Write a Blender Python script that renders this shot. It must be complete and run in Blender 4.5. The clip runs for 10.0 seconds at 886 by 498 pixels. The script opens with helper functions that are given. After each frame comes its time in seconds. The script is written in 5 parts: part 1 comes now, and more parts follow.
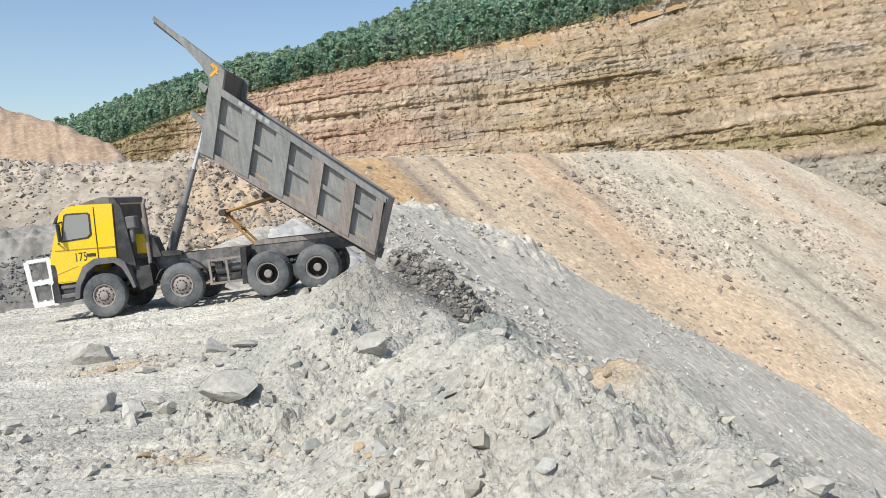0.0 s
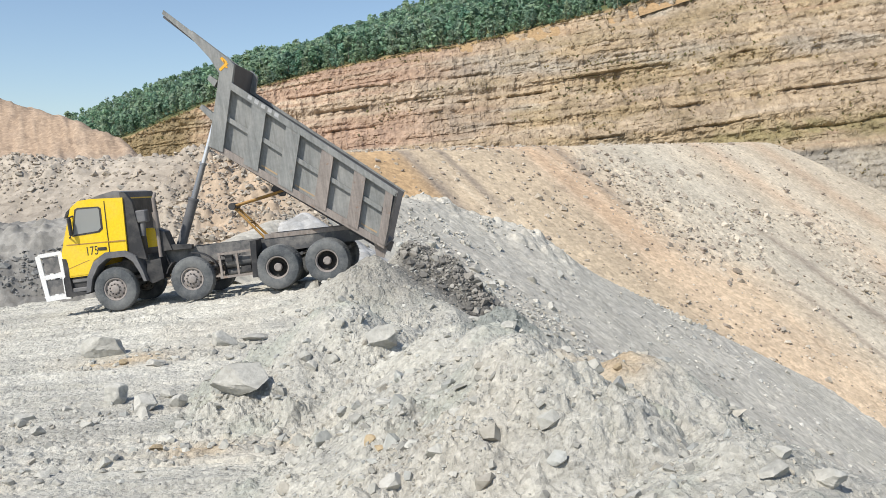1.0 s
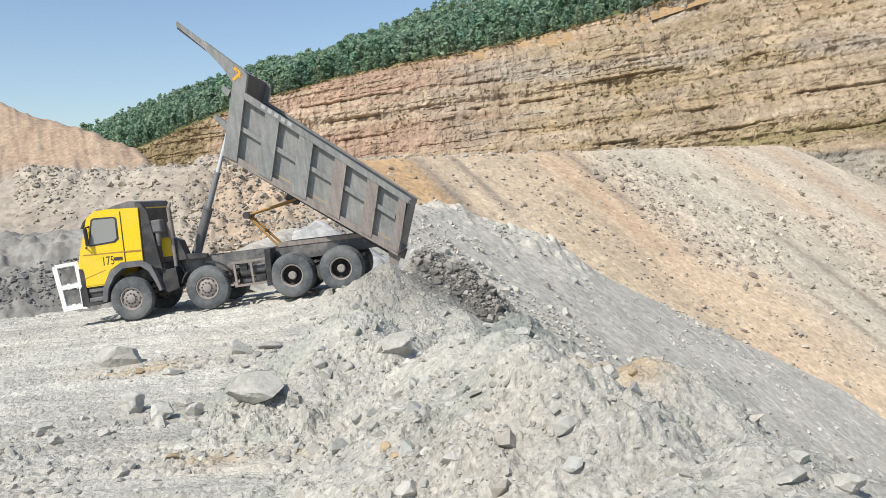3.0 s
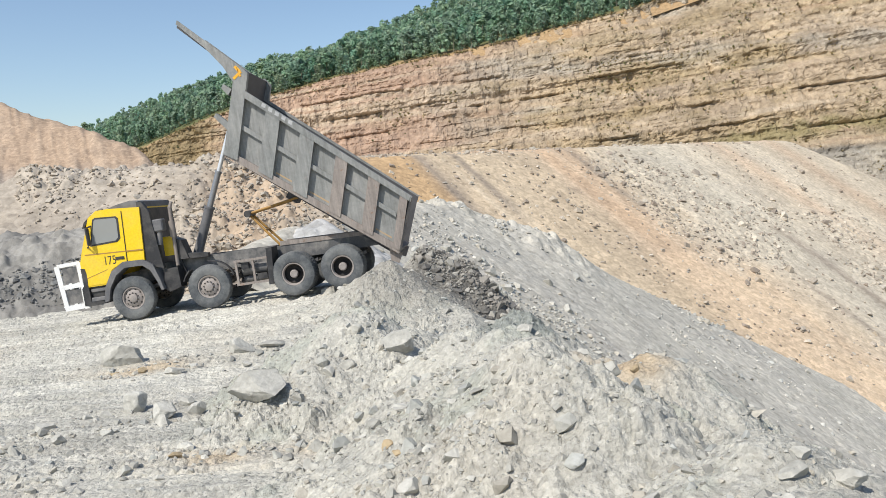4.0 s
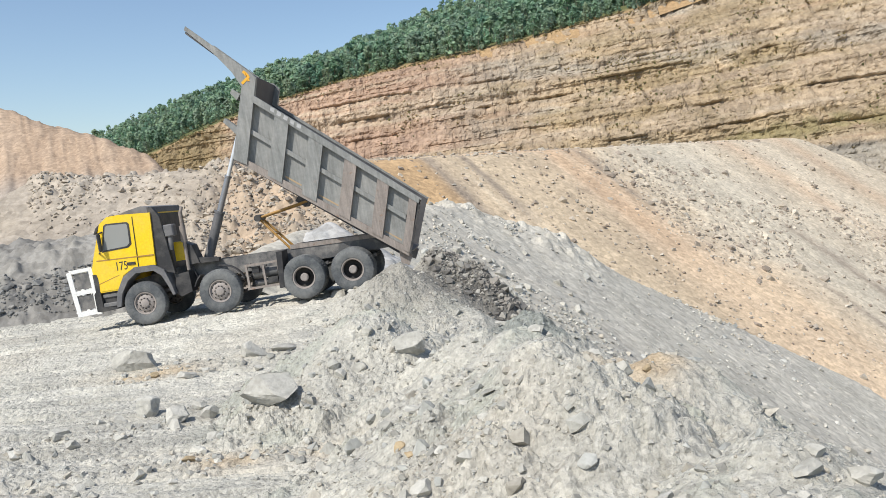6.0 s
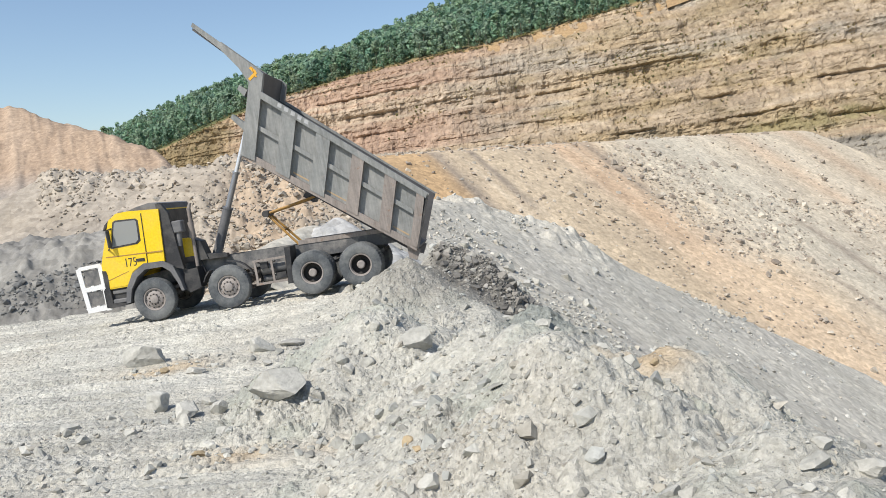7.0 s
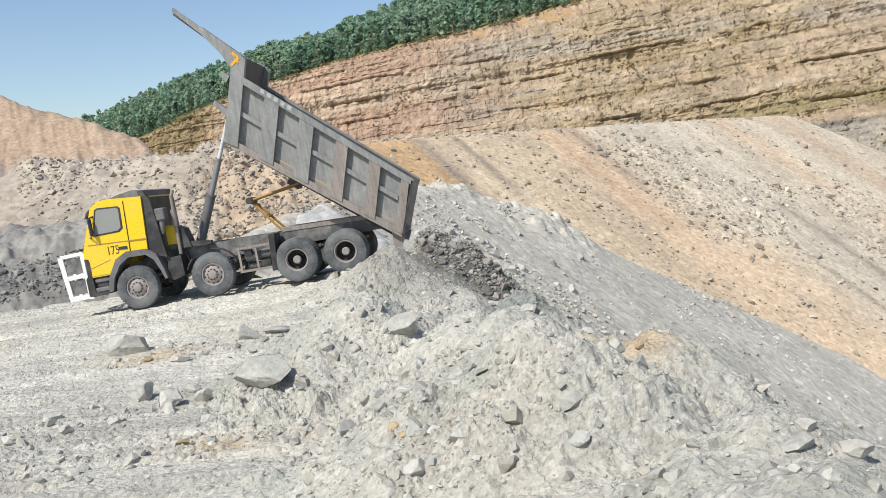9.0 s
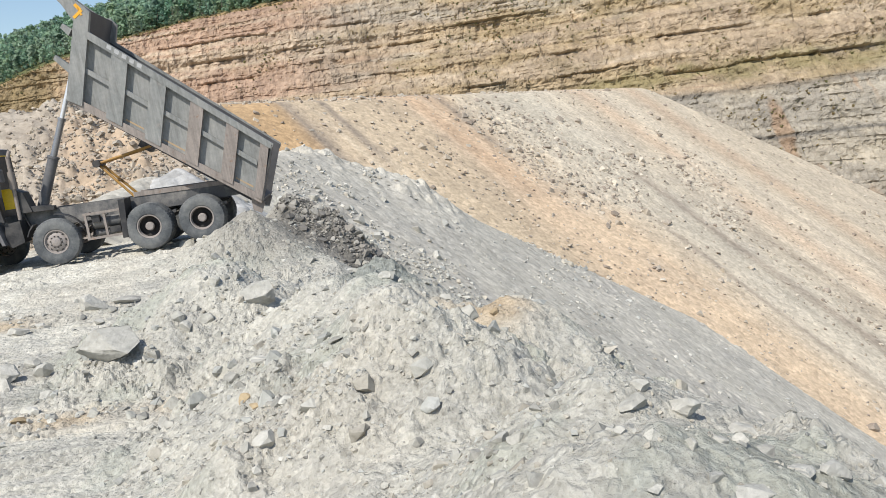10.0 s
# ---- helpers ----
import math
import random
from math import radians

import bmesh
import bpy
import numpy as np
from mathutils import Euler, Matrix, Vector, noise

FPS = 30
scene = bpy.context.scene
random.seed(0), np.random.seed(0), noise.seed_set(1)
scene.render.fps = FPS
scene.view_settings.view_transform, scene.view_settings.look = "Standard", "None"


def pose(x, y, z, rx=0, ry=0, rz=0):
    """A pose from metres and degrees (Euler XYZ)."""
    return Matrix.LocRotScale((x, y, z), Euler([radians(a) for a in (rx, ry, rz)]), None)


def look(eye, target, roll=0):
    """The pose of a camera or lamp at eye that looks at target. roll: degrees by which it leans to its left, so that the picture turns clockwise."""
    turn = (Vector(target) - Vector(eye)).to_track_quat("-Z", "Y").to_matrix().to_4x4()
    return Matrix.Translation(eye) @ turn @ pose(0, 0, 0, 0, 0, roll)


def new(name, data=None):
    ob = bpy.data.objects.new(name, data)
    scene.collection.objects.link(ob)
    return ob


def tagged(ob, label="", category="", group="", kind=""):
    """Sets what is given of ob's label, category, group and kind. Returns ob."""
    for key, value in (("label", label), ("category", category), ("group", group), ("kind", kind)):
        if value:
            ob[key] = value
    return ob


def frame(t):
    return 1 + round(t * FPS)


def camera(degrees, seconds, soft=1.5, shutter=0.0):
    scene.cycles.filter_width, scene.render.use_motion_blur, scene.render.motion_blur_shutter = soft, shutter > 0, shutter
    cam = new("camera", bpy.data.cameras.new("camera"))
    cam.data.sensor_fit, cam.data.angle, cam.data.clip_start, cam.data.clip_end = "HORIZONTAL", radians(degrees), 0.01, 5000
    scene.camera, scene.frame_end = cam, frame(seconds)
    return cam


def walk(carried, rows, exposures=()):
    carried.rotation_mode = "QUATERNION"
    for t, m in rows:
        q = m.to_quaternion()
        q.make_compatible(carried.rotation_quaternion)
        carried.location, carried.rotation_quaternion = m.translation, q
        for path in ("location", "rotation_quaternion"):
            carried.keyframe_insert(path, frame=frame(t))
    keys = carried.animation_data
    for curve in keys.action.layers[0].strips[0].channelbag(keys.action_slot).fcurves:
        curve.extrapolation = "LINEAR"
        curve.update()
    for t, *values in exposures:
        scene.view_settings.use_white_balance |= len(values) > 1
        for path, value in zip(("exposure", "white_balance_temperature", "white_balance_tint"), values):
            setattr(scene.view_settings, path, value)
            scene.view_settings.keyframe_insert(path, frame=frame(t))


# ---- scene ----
cam = camera(56.0, 10.0, soft=0.75)
walk(cam, [
    (0.0, pose(0.007, 0.009, 3.611, 85.934, 1.224, -2.191)),
    (0.5, pose(-0.003, 0.008, 3.607, 85.736, 0.834, -1.624)),
    (1.0, pose(-0.007, 0.008, 3.604, 85.504, 1.366, -1.584)),
    (1.5, pose(-0.008, 0.014, 3.606, 85.023, 1.257, -1.296)),
    (2.0, pose(-0.010, 0.009, 3.601, 85.527, 1.479, -1.038)),
    (2.5, pose(-0.010, -0.005, 3.604, 86.053, 1.740, -0.803)),
    (4.0, pose(0.006, -0.003, 3.607, 85.816, 2.347, -0.588)),
    (4.5, pose(-0.000, -0.009, 3.605, 85.953, 2.485, -0.333)),
    (5.0, pose(0.004, 0.000, 3.603, 85.839, 3.028, -0.261)),
    (5.5, pose(-0.000, -0.000, 3.600, 85.995, 2.993, -0.209)),
    (7.0, pose(0.021, -0.014, 3.596, 85.667, 3.405, 0.589)),
    (7.5, pose(0.024, 0.001, 3.590, 84.852, 3.381, 0.585)),
    (8.0, pose(0.009, -0.004, 3.595, 85.608, 3.259, 1.162)),
    (8.5, pose(0.007, -0.002, 3.595, 85.561, 3.295, 1.158)),
    (9.0, pose(0.031, 0.030, 3.575, 84.692, 3.664, -0.435)),
    (9.5, pose(0.134, 0.085, 3.542, 81.337, 3.211, -7.400)),
    (10.0, pose(0.186, 0.106, 3.568, 81.879, 2.625, -9.429)),
], exposures=[(0.0, 0.0), (10.0, 0.0)])

# ---- sky and sun ----
SUN_FROM = Vector((-0.47, -0.53, 0.80)).normalized()
world = bpy.data.worlds.new("sky")
scene.world = world
world.use_nodes = True
wn = world.node_tree.nodes
sky = wn.new("ShaderNodeTexSky")
sky.sky_type = 'NISHITA'
sky.sun_disc = False
sky.sun_elevation = math.asin(SUN_FROM.z)
sky.sun_rotation = math.atan2(SUN_FROM.x, SUN_FROM.y)
sky.air_density, sky.dust_density, sky.ozone_density = 1.0, 0.7, 1.8
wn["Background"].inputs["Strength"].default_value = 0.142
world.node_tree.links.new(sky.outputs[0], wn["Background"].inputs["Color"])
sun_data = bpy.data.lights.new("sun", 'SUN')
sun_data.energy, sun_data.angle, sun_data.color = 4.75, radians(0.6), (1.0, 0.955, 0.88)
sun = new("sun", sun_data)
sun.matrix_world = look(SUN_FROM * 200, (0, 0, 0))


# ---- noise on arrays ----
def hash2(ix, iy, seed):
    h = (ix.astype(np.int64) * 374761393 + iy.astype(np.int64) * 668265263 + seed * 974634777) & 0xFFFFFFFF
    h = ((h ^ (h >> 13)) * 1274126177) & 0xFFFFFFFF
    h = ((h ^ (h >> 16)) * 2246822519) & 0xFFFFFFFF
    return ((h ^ (h >> 15)) & 0xFFFFFF) / float(0xFFFFFF)


def vnoise(x, y, seed=0):
    """Smooth value noise, -1 to 1."""
    ix, iy = np.floor(x), np.floor(y)
    fx, fy = x - ix, y - iy
    ux, uy = fx * fx * fx * (fx * (fx * 6 - 15) + 10), fy * fy * fy * (fy * (fy * 6 - 15) + 10)
    a, b = hash2(ix, iy, seed), hash2(ix + 1, iy, seed)
    c, d = hash2(ix, iy + 1, seed), hash2(ix + 1, iy + 1, seed)
    return 2 * ((a * (1 - ux) + b * ux) * (1 - uy) + (c * (1 - ux) + d * ux) * uy) - 1


def fbm(x, y, size, octaves=5, gain=0.5, seed=0):
    total, amp, norm = np.zeros(np.broadcast(x, y).shape), 1.0, 0.0
    for k in range(octaves):
        s = 2.03 ** k / size
        total += amp * vnoise(x * s + 17.3 * k, y * s - 9.1 * k, seed + k)
        norm += amp
        amp *= gain
    return total / norm


def clods(x, y, size, seed=0, share=0.5):
    """Rounded lumps of about this size: 0 between them, up to 1 on top."""
    x, y = x / size, y / size
    ix, iy = np.floor(x), np.floor(y)
    best = np.zeros(np.broadcast(x, y).shape)
    for dx in (-1, 0, 1):
        for dy in (-1, 0, 1):
            cx, cy = ix + dx, iy + dy
            px, py = cx + hash2(cx, cy, seed), cy + hash2(cx, cy, seed + 1)
            radius = (0.25 + 0.55 * hash2(cx, cy, seed + 2)) * (hash2(cx, cy, seed + 3) < share)
            turn = hash2(cx, cy, seed + 4) * 6.28
            ax, ay = x - px, y - py
            lx, ly = ax * np.cos(turn) + ay * np.sin(turn), ay * np.cos(turn) - ax * np.sin(turn)
            dist = np.maximum(np.abs(lx) + 0.35 * np.abs(ly), np.abs(ly) * 1.25 + 0.2 * np.abs(lx))
            best = np.maximum(best, np.clip(1.0 - dist / np.maximum(radius, 1e-3), 0, 0.55) / 0.55 * radius)
    return best


def step(a, b, v):
    k = np.clip((v - a) / (b - a), 0, 1)
    return k * k * (3 - 2 * k)


def smax(a, b, k):
    h = np.clip(0.5 + 0.5 * (a - b) / k, 0, 1)
    return b * (1 - h) + a * h + k * h * (1 - h)


def smin(a, b, k):
    return -smax(-a, -b, k)


# ---- materials ----
def material(name, rough=0.9, metal=0.0):
    mat = bpy.data.materials.new(name)
    mat.use_nodes = True
    nt = mat.node_tree
    bsdf = nt.nodes["Principled BSDF"]
    bsdf.inputs["Roughness"].default_value = rough
    bsdf.inputs["Metallic"].default_value = metal
    bsdf.inputs["Specular IOR Level"].default_value = 0.3
    return mat, nt, bsdf


def tex_noise(nt, scale, detail=4.0, rough=0.6, coord=None):
    n = nt.nodes.new("ShaderNodeTexNoise")
    n.inputs["Scale"].default_value, n.inputs["Detail"].default_value, n.inputs["Roughness"].default_value = scale, detail, rough
    if coord is not None:
        nt.links.new(coord, n.inputs["Vector"])
    return n


def ramp(nt, value, stops):
    r = nt.nodes.new("ShaderNodeValToRGB")
    e = r.color_ramp.elements
    while len(e) < len(stops):
        e.new(0.5)
    for k, (p, c) in enumerate(stops):
        e[k].position, e[k].color = p, (*c, 1)
    nt.links.new(value, r.inputs[0])
    return r.outputs[0]


def mix(nt, kind, fac, a, b):
    m = nt.nodes.new("ShaderNodeMix")
    m.data_type, m.blend_type = 'RGBA', kind
    for sock, v in ((m.inputs[0], fac), (m.inputs[6], a), (m.inputs[7], b)):
        if isinstance(v, bpy.types.NodeSocket):
            nt.links.new(v, sock)
        elif isinstance(v, (int, float)):
            sock.default_value = v
        else:
            sock.default_value = (*v, 1)
    return m.outputs[2]


def bump(nt, bsdf, height, strength, distance):
    b = nt.nodes.new("ShaderNodeBump")
    b.inputs["Strength"].default_value, b.inputs["Distance"].default_value = strength, distance
    nt.links.new(height, b.inputs["Height"])
    nt.links.new(b.outputs[0], bsdf.inputs["Normal"])


def soil_material(name, grain, relief):
    """Loose soil and rock: the mesh's own soil colour, with grit at two sizes."""
    mat, nt, bsdf = material(name, 0.95)
    bsdf.inputs["Specular IOR Level"].default_value = 0.12
    pos = nt.nodes.new("ShaderNodeNewGeometry").outputs["Position"]
    attr = nt.nodes.new("ShaderNodeAttribute")
    attr.attribute_name = "soil"
    fine = tex_noise(nt, 1 / grain, 6, 0.7, pos)
    wide = tex_noise(nt, 0.09 / grain, 5, 0.6, pos)
    lumps = nt.nodes.new("ShaderNodeTexVoronoi")
    lumps.inputs["Scale"].default_value, lumps.inputs["Randomness"].default_value = 0.9 / grain, 1.0
    warp = nt.nodes.new("ShaderNodeVectorMath")
    warp.operation = 'MULTIPLY_ADD'
    nt.links.new(fine.outputs["Color"], warp.inputs[0])
    warp.inputs[1].default_value = (grain * 0.6,) * 3
    nt.links.new(pos, warp.inputs[2])
    nt.links.new(warp.outputs[0], lumps.inputs["Vector"])
    patch = tex_noise(nt, 0.22 / grain, 4, 0.6, pos)
    c = mix(nt, 'MULTIPLY', 1.0, attr.outputs["Color"], ramp(nt, fine.outputs[0], [(0.3, (0.80, 0.79, 0.77)), (0.62, (1.12, 1.12, 1.12))]))
    c = mix(nt, 'MULTIPLY', 1.0, c, ramp(nt, wide.outputs[0], [(0.3, (0.88, 0.88, 0.89)), (0.7, (1.10, 1.09, 1.07))]))
    tone = nt.nodes.new("ShaderNodeSeparateColor")
    nt.links.new(lumps.outputs["Color"], tone.inputs[0])
    c = mix(nt, 'MULTIPLY', 1.0, c, ramp(nt, tone.outputs[0], [(0.0, (0.84, 0.84, 0.84)), (1.0, (1.12, 1.12, 1.12))]))
    nt.links.new(c, bsdf.inputs["Base Color"])
    stones = nt.nodes.new("ShaderNodeMath")
    stones.operation = 'MULTIPLY_ADD'
    mask = nt.nodes.new("ShaderNodeMapRange")
    mask.inputs["From Min"].default_value, mask.inputs["From Max"].default_value = 0.42, 0.62
    mask.inputs["To Min"].default_value, mask.inputs["To Max"].default_value = -0.1, -0.9
    nt.links.new(patch.outputs[0], mask.inputs["Value"])
    nt.links.new(lumps.outputs["Distance"], stones.inputs[0])
    nt.links.new(mask.outputs[0], stones.inputs[1])
    nt.links.new(fine.outputs[0], stones.inputs[2])
    bump(nt, bsdf, stones.outputs[0], 1.0, relief)
    return mat


near_soil = soil_material("loose_grey_spoil", 0.055, 0.042)
far_soil = soil_material("far_spoil", 0.32, 0.045)
wall_rock = soil_material("layered_rock", 0.9, 0.5)


# ---- mesh helpers ----
def grid_mesh(name, P, colour, mat, keep=None, smooth=True, wrap=False):
    """A sheet from an array of points (rows, columns, 3)."""
    rows, cols = P.shape[:2]
    idx = np.arange(rows * cols).reshape(rows, cols)
    if wrap:
        idx = np.hstack([idx, idx[:, :1]])
    quads = np.stack([idx[:-1, :-1], idx[:-1, 1:], idx[1:, 1:], idx[1:, :-1]], -1).reshape(-1, 4)
    if keep is not None:
        quads = quads[keep.reshape(-1)[quads].any(1)]
        used = np.unique(quads)
        renum = np.zeros(rows * cols, np.int64)
        renum[used] = np.arange(len(used))
        quads, V, C = renum[quads], P.reshape(-1, 3)[used], colour.reshape(-1, 3)[used]
    else:
        V, C = P.reshape(-1, 3), colour.reshape(-1, 3)
    return raw_mesh(name, V, quads, mat, C, smooth)


def raw_mesh(name, V, quads, mat, C=None, smooth=False):
    me = bpy.data.meshes.new(name)
    n = quads.shape[1]
    me.vertices.add(len(V))
    me.vertices.foreach_set("co", np.asarray(V, np.float32).ravel())
    me.loops.add(quads.size)
    me.loops.foreach_set("vertex_index", quads.astype(np.int32).ravel())
    me.polygons.add(len(quads))
    me.polygons.foreach_set("loop_start", np.arange(0, quads.size, n, dtype=np.int32))
    me.polygons.foreach_set("use_smooth", np.full(len(quads), smooth))
    me.update(calc_edges=True)
    if C is not None:
        layer = me.color_attributes.new("soil", 'FLOAT_COLOR', 'POINT')
        layer.data.foreach_set("color", np.hstack([C, np.ones((len(C), 1))]).astype(np.float32).ravel())
    me.materials.append(mat)
    return new(name, me)


def polar(az0, az1, cols, r0, r1, rows):
    """Ground places on a fan of rays, closer together near its centre. Azimuth from +y towards +x."""
    az = np.radians(np.linspace(az0, az1, cols))
    r = np.geomspace(r0, r1, rows)
    return r[:, None] * np.sin(az)[None], r[:, None] * np.cos(az)[None]


def blend(a, b, k):
    return np.asarray(a) * (1 - k[..., None]) + np.asarray(b) * k[..., None]


GREY, PALE, DARK = (0.41, 0.396, 0.352), (0.50, 0.484, 0.428), (0.12, 0.115, 0.105)
SLOPE = (0.49, 0.465, 0.405)
TAN = (0.56, 0.45, 0.31)

# ---- the bench, its bund and the drop behind it ----
EDGE_Y = [-40, 0, 4, 6, 8, 12, 15, 20, 24, 30, 40, 60]
EDGE_X = [3.8, 3.4, 3.2, 2.9, 2.4, 2.6, 1.9, 0.3, 0.0, -1.6, -3.4, -6.0]
# heaps tipped along the edge: x, y, top, slope
HEAPS = [(0.2, -1.5, 2.15, 0.42), (1.5, 1.6, 2.25, 0.5), (1.9, 3.6, 2.24, 0.55), (2.45, 4.4, 1.98, 0.6), (2.25, 5.6, 1.92, 0.6), (1.25, 8.0, 1.92, 0.62),
         (1.05, 9.6, 1.82, 0.62), (0.95, 11.3, 1.72, 0.64), (0.55, 12.9, 1.72, 0.76), (1.25, 13.2, 1.70, 0.74), (2.2, 11.8, 1.30, 0.7), (2.75, 11.2, 1.36, 0.7), (-0.45, 12.7, 0.90, 0.6),
         (-1.5, 14.7, 1.70, 0.72), (-1.0, 15.0, 1.45, 0.62), (-2.0, 13.9, 1.05, 0.55), (-1.15, 20.8, 1.98, 0.66), (-1.9, 20.6, 1.35, 0.6), (-0.5, 19.4, 1.15, 0.6), (-0.6, 21.6, 1.9, 0.7)]
# the spill under the tail, freshly tipped: x, y, top, slope
SPILL = [(-0.30, 22.2, 2.30, 0.95), (0.10, 22.0, 2.02, 0.9), (0.50, 21.8, 1.68, 0.85), (0.95, 21.5, 1.28, 0.8), (1.35, 21.1, 0.95, 0.75)]


def bench_height(x, y):
    ramp_up = step(15.5, 22.0, y) * (1 - step(26, 34, y))
    z = ramp_up * np.clip(0.34 + 0.088 * (x + 8.4), -0.1, 1.6)
    z = z + 0.10 * fbm(x, y, 5.0, 3, seed=3)
    d = x - np.interp(y, EDGE_Y, EDGE_X) - 0.25 * fbm(x, y, 1.5, 3, seed=5)
    heap = np.full(np.broadcast(x, y).shape, -50.0)
    for k, (hx, hy, top, slope) in enumerate(HEAPS + SPILL):
        wob = 0.22 * fbm(x, y, 1.2, 3, seed=20 + k)
        heap = smax(heap, top - slope * np.sqrt((x - hx) ** 2 + (y - hy) ** 2 + 0.06) + wob, 0.16)
    fall = np.where(d > 0, -0.74 * d, 0.0)
    z = smax(z + fall, heap, 0.18)
    return np.maximum(z, -30 + 0 * x), step(-0.25, 0.35, heap - z + 0.25)


def bench_detail(x, y, loose):
    near = 1 - step(35, 60, np.hypot(x, y))
    # crumbled spoil: powder, patches of clods, and rills down the flank
    a = radians(-62)
    runs = fbm(x * 0.22 * math.cos(a) + 0.22 * y * math.sin(a), y * math.cos(a) - x * math.sin(a), 0.20, 4, 0.6, seed=47)
    rough = step(-0.12, 0.30, fbm(x, y, 1.5, 4, seed=48))
    lumps = rough * (0.16 * clods(x, y, 0.50, 31, 0.45) + 0.13 * clods(x, y, 0.24, 41, 0.6)) + (0.25 + 0.75 * rough) * (0.075 * clods(x, y, 0.13, 46, 0.55) + 0.034 * clods(x, y, 0.07, 36, 0.5))
    out = loose * (lumps + 0.16 * fbm(x, y, 0.8, 6, 0.52, seed=8) + 0.05 * runs + 0.008 * fbm(x, y, 0.10, 3, 0.6, seed=39))
    # trodden bench: wheel ruts along the lorry's way, and lines of debris
    flat = 1 - loose
    ruts = fbm(x * 0.10 + 0.03 * y, y - 0.10 * x, 0.30, 5, 0.62, seed=9)
    fine = fbm(x * 0.35, y - 0.10 * x, 0.12, 4, 0.6, seed=66)
    debris = step(0.08, 0.40, fbm(x * 0.4, y, 1.6, 4, 0.6, seed=49))
    out = out + flat * (0.11 * ruts - 0.07 * np.abs(ruts) + 0.028 * fine + debris * (0.06 * clods(x, y, 0.30, 51, 0.3) + 0.05 * clods(x, y, 0.15, 61, 0.4)) + 0.02 * clods(x, y, 0.10, 63, 0.2))
    return out * near


def bench_colour(x, y, z, loose):
    n1, n2 = fbm(x, y, 3.0, 5, 0.6, seed=11), fbm(x, y, 0.8, 4, 0.6, seed=12)
    c = blend(GREY, PALE, np.clip(0.72 + 0.9 * n1 + 0.25 * loose, 0, 1))
    drag = fbm(x * 0.12, y - 0.10 * x, 0.5, 4, 0.6, seed=13)
    c = c * (1.13 - 0.08 * loose + 0.10 * n2 + 0.34 * drag * (1 - loose))[..., None]
    warm = step(0.10, 0.45, fbm(x, y, 2.6, 4, 0.55, seed=14) - 0.15 * loose)
    c = blend(c, (0.49, 0.45, 0.38), warm * 0.35)
    c = c * blend((1, 1, 1), (0.84, 0.88, 0.865), step(0.05, 0.35, fbm(x, y, 1.3, 4, 0.6, seed=15)) * loose)
    # the outer flank has the colour of the tipped slope beyond it
    flank = step(0.2, 0.9, x - np.interp(y, EDGE_Y, EDGE_X)) * (1 - loose)
    c = blend(c, SLOPE, flank)
    fresh = np.exp(-((x + 0.9) ** 2 / 1.9 + (y - 20.6) ** 2 / 2.6))
    c = blend(c, (0.30, 0.285, 0.25), np.clip(fresh * (1.3 + 0.8 * n2), 0, 0.85))
    green = np.exp(-((x - 1.15) ** 2 / 0.4 + (y - 13.1) ** 2 / 0.5))
    c = blend(c, (0.25, 0.265, 0.245), np.clip(green * (0.9 + 1.8 * n2), 0, 0.8))
    moss = step(0.18, 0.42, fbm(x, y, 0.9, 4, 0.6, seed=16)) * np.exp(-((x - 1.3) ** 2 / 0.8 + (y - 6.6) ** 2 / 1.6))
    c = blend(c, (0.30, 0.275, 0.20), 0.8 * moss)
    brown = np.exp(-((x - 2.5) ** 2 + (y - 11.3) ** 2) / 0.35) + 0.8 * np.exp(-((x + 6.4) ** 2 * 1.2 + (y - 17.2) ** 2 * 5)) + 0.55 * np.exp(-((x + 3.0) ** 2 * 0.6 + (y - 11.4) ** 2 * 4))
    c = blend(c, (0.52, 0.39, 0.24), np.clip(brown * (0.8 + 1.2 * n2), 0, 0.75))
    # wet spill and the raised body's cast shadow, both put into the soil colour
    line = np.interp(x, [-0.4, 1.4], [22.1, 21.0])
    damp_shade = step(-0.75, -0.25, x) * step(3.0, 1.9, x) * np.exp(-((y - line + 0.25) / 1.0) ** 2)
    return blend(c, DARK, np.clip(damp_shade * (1.2 + 1.2 * n2), 0, 0.9))


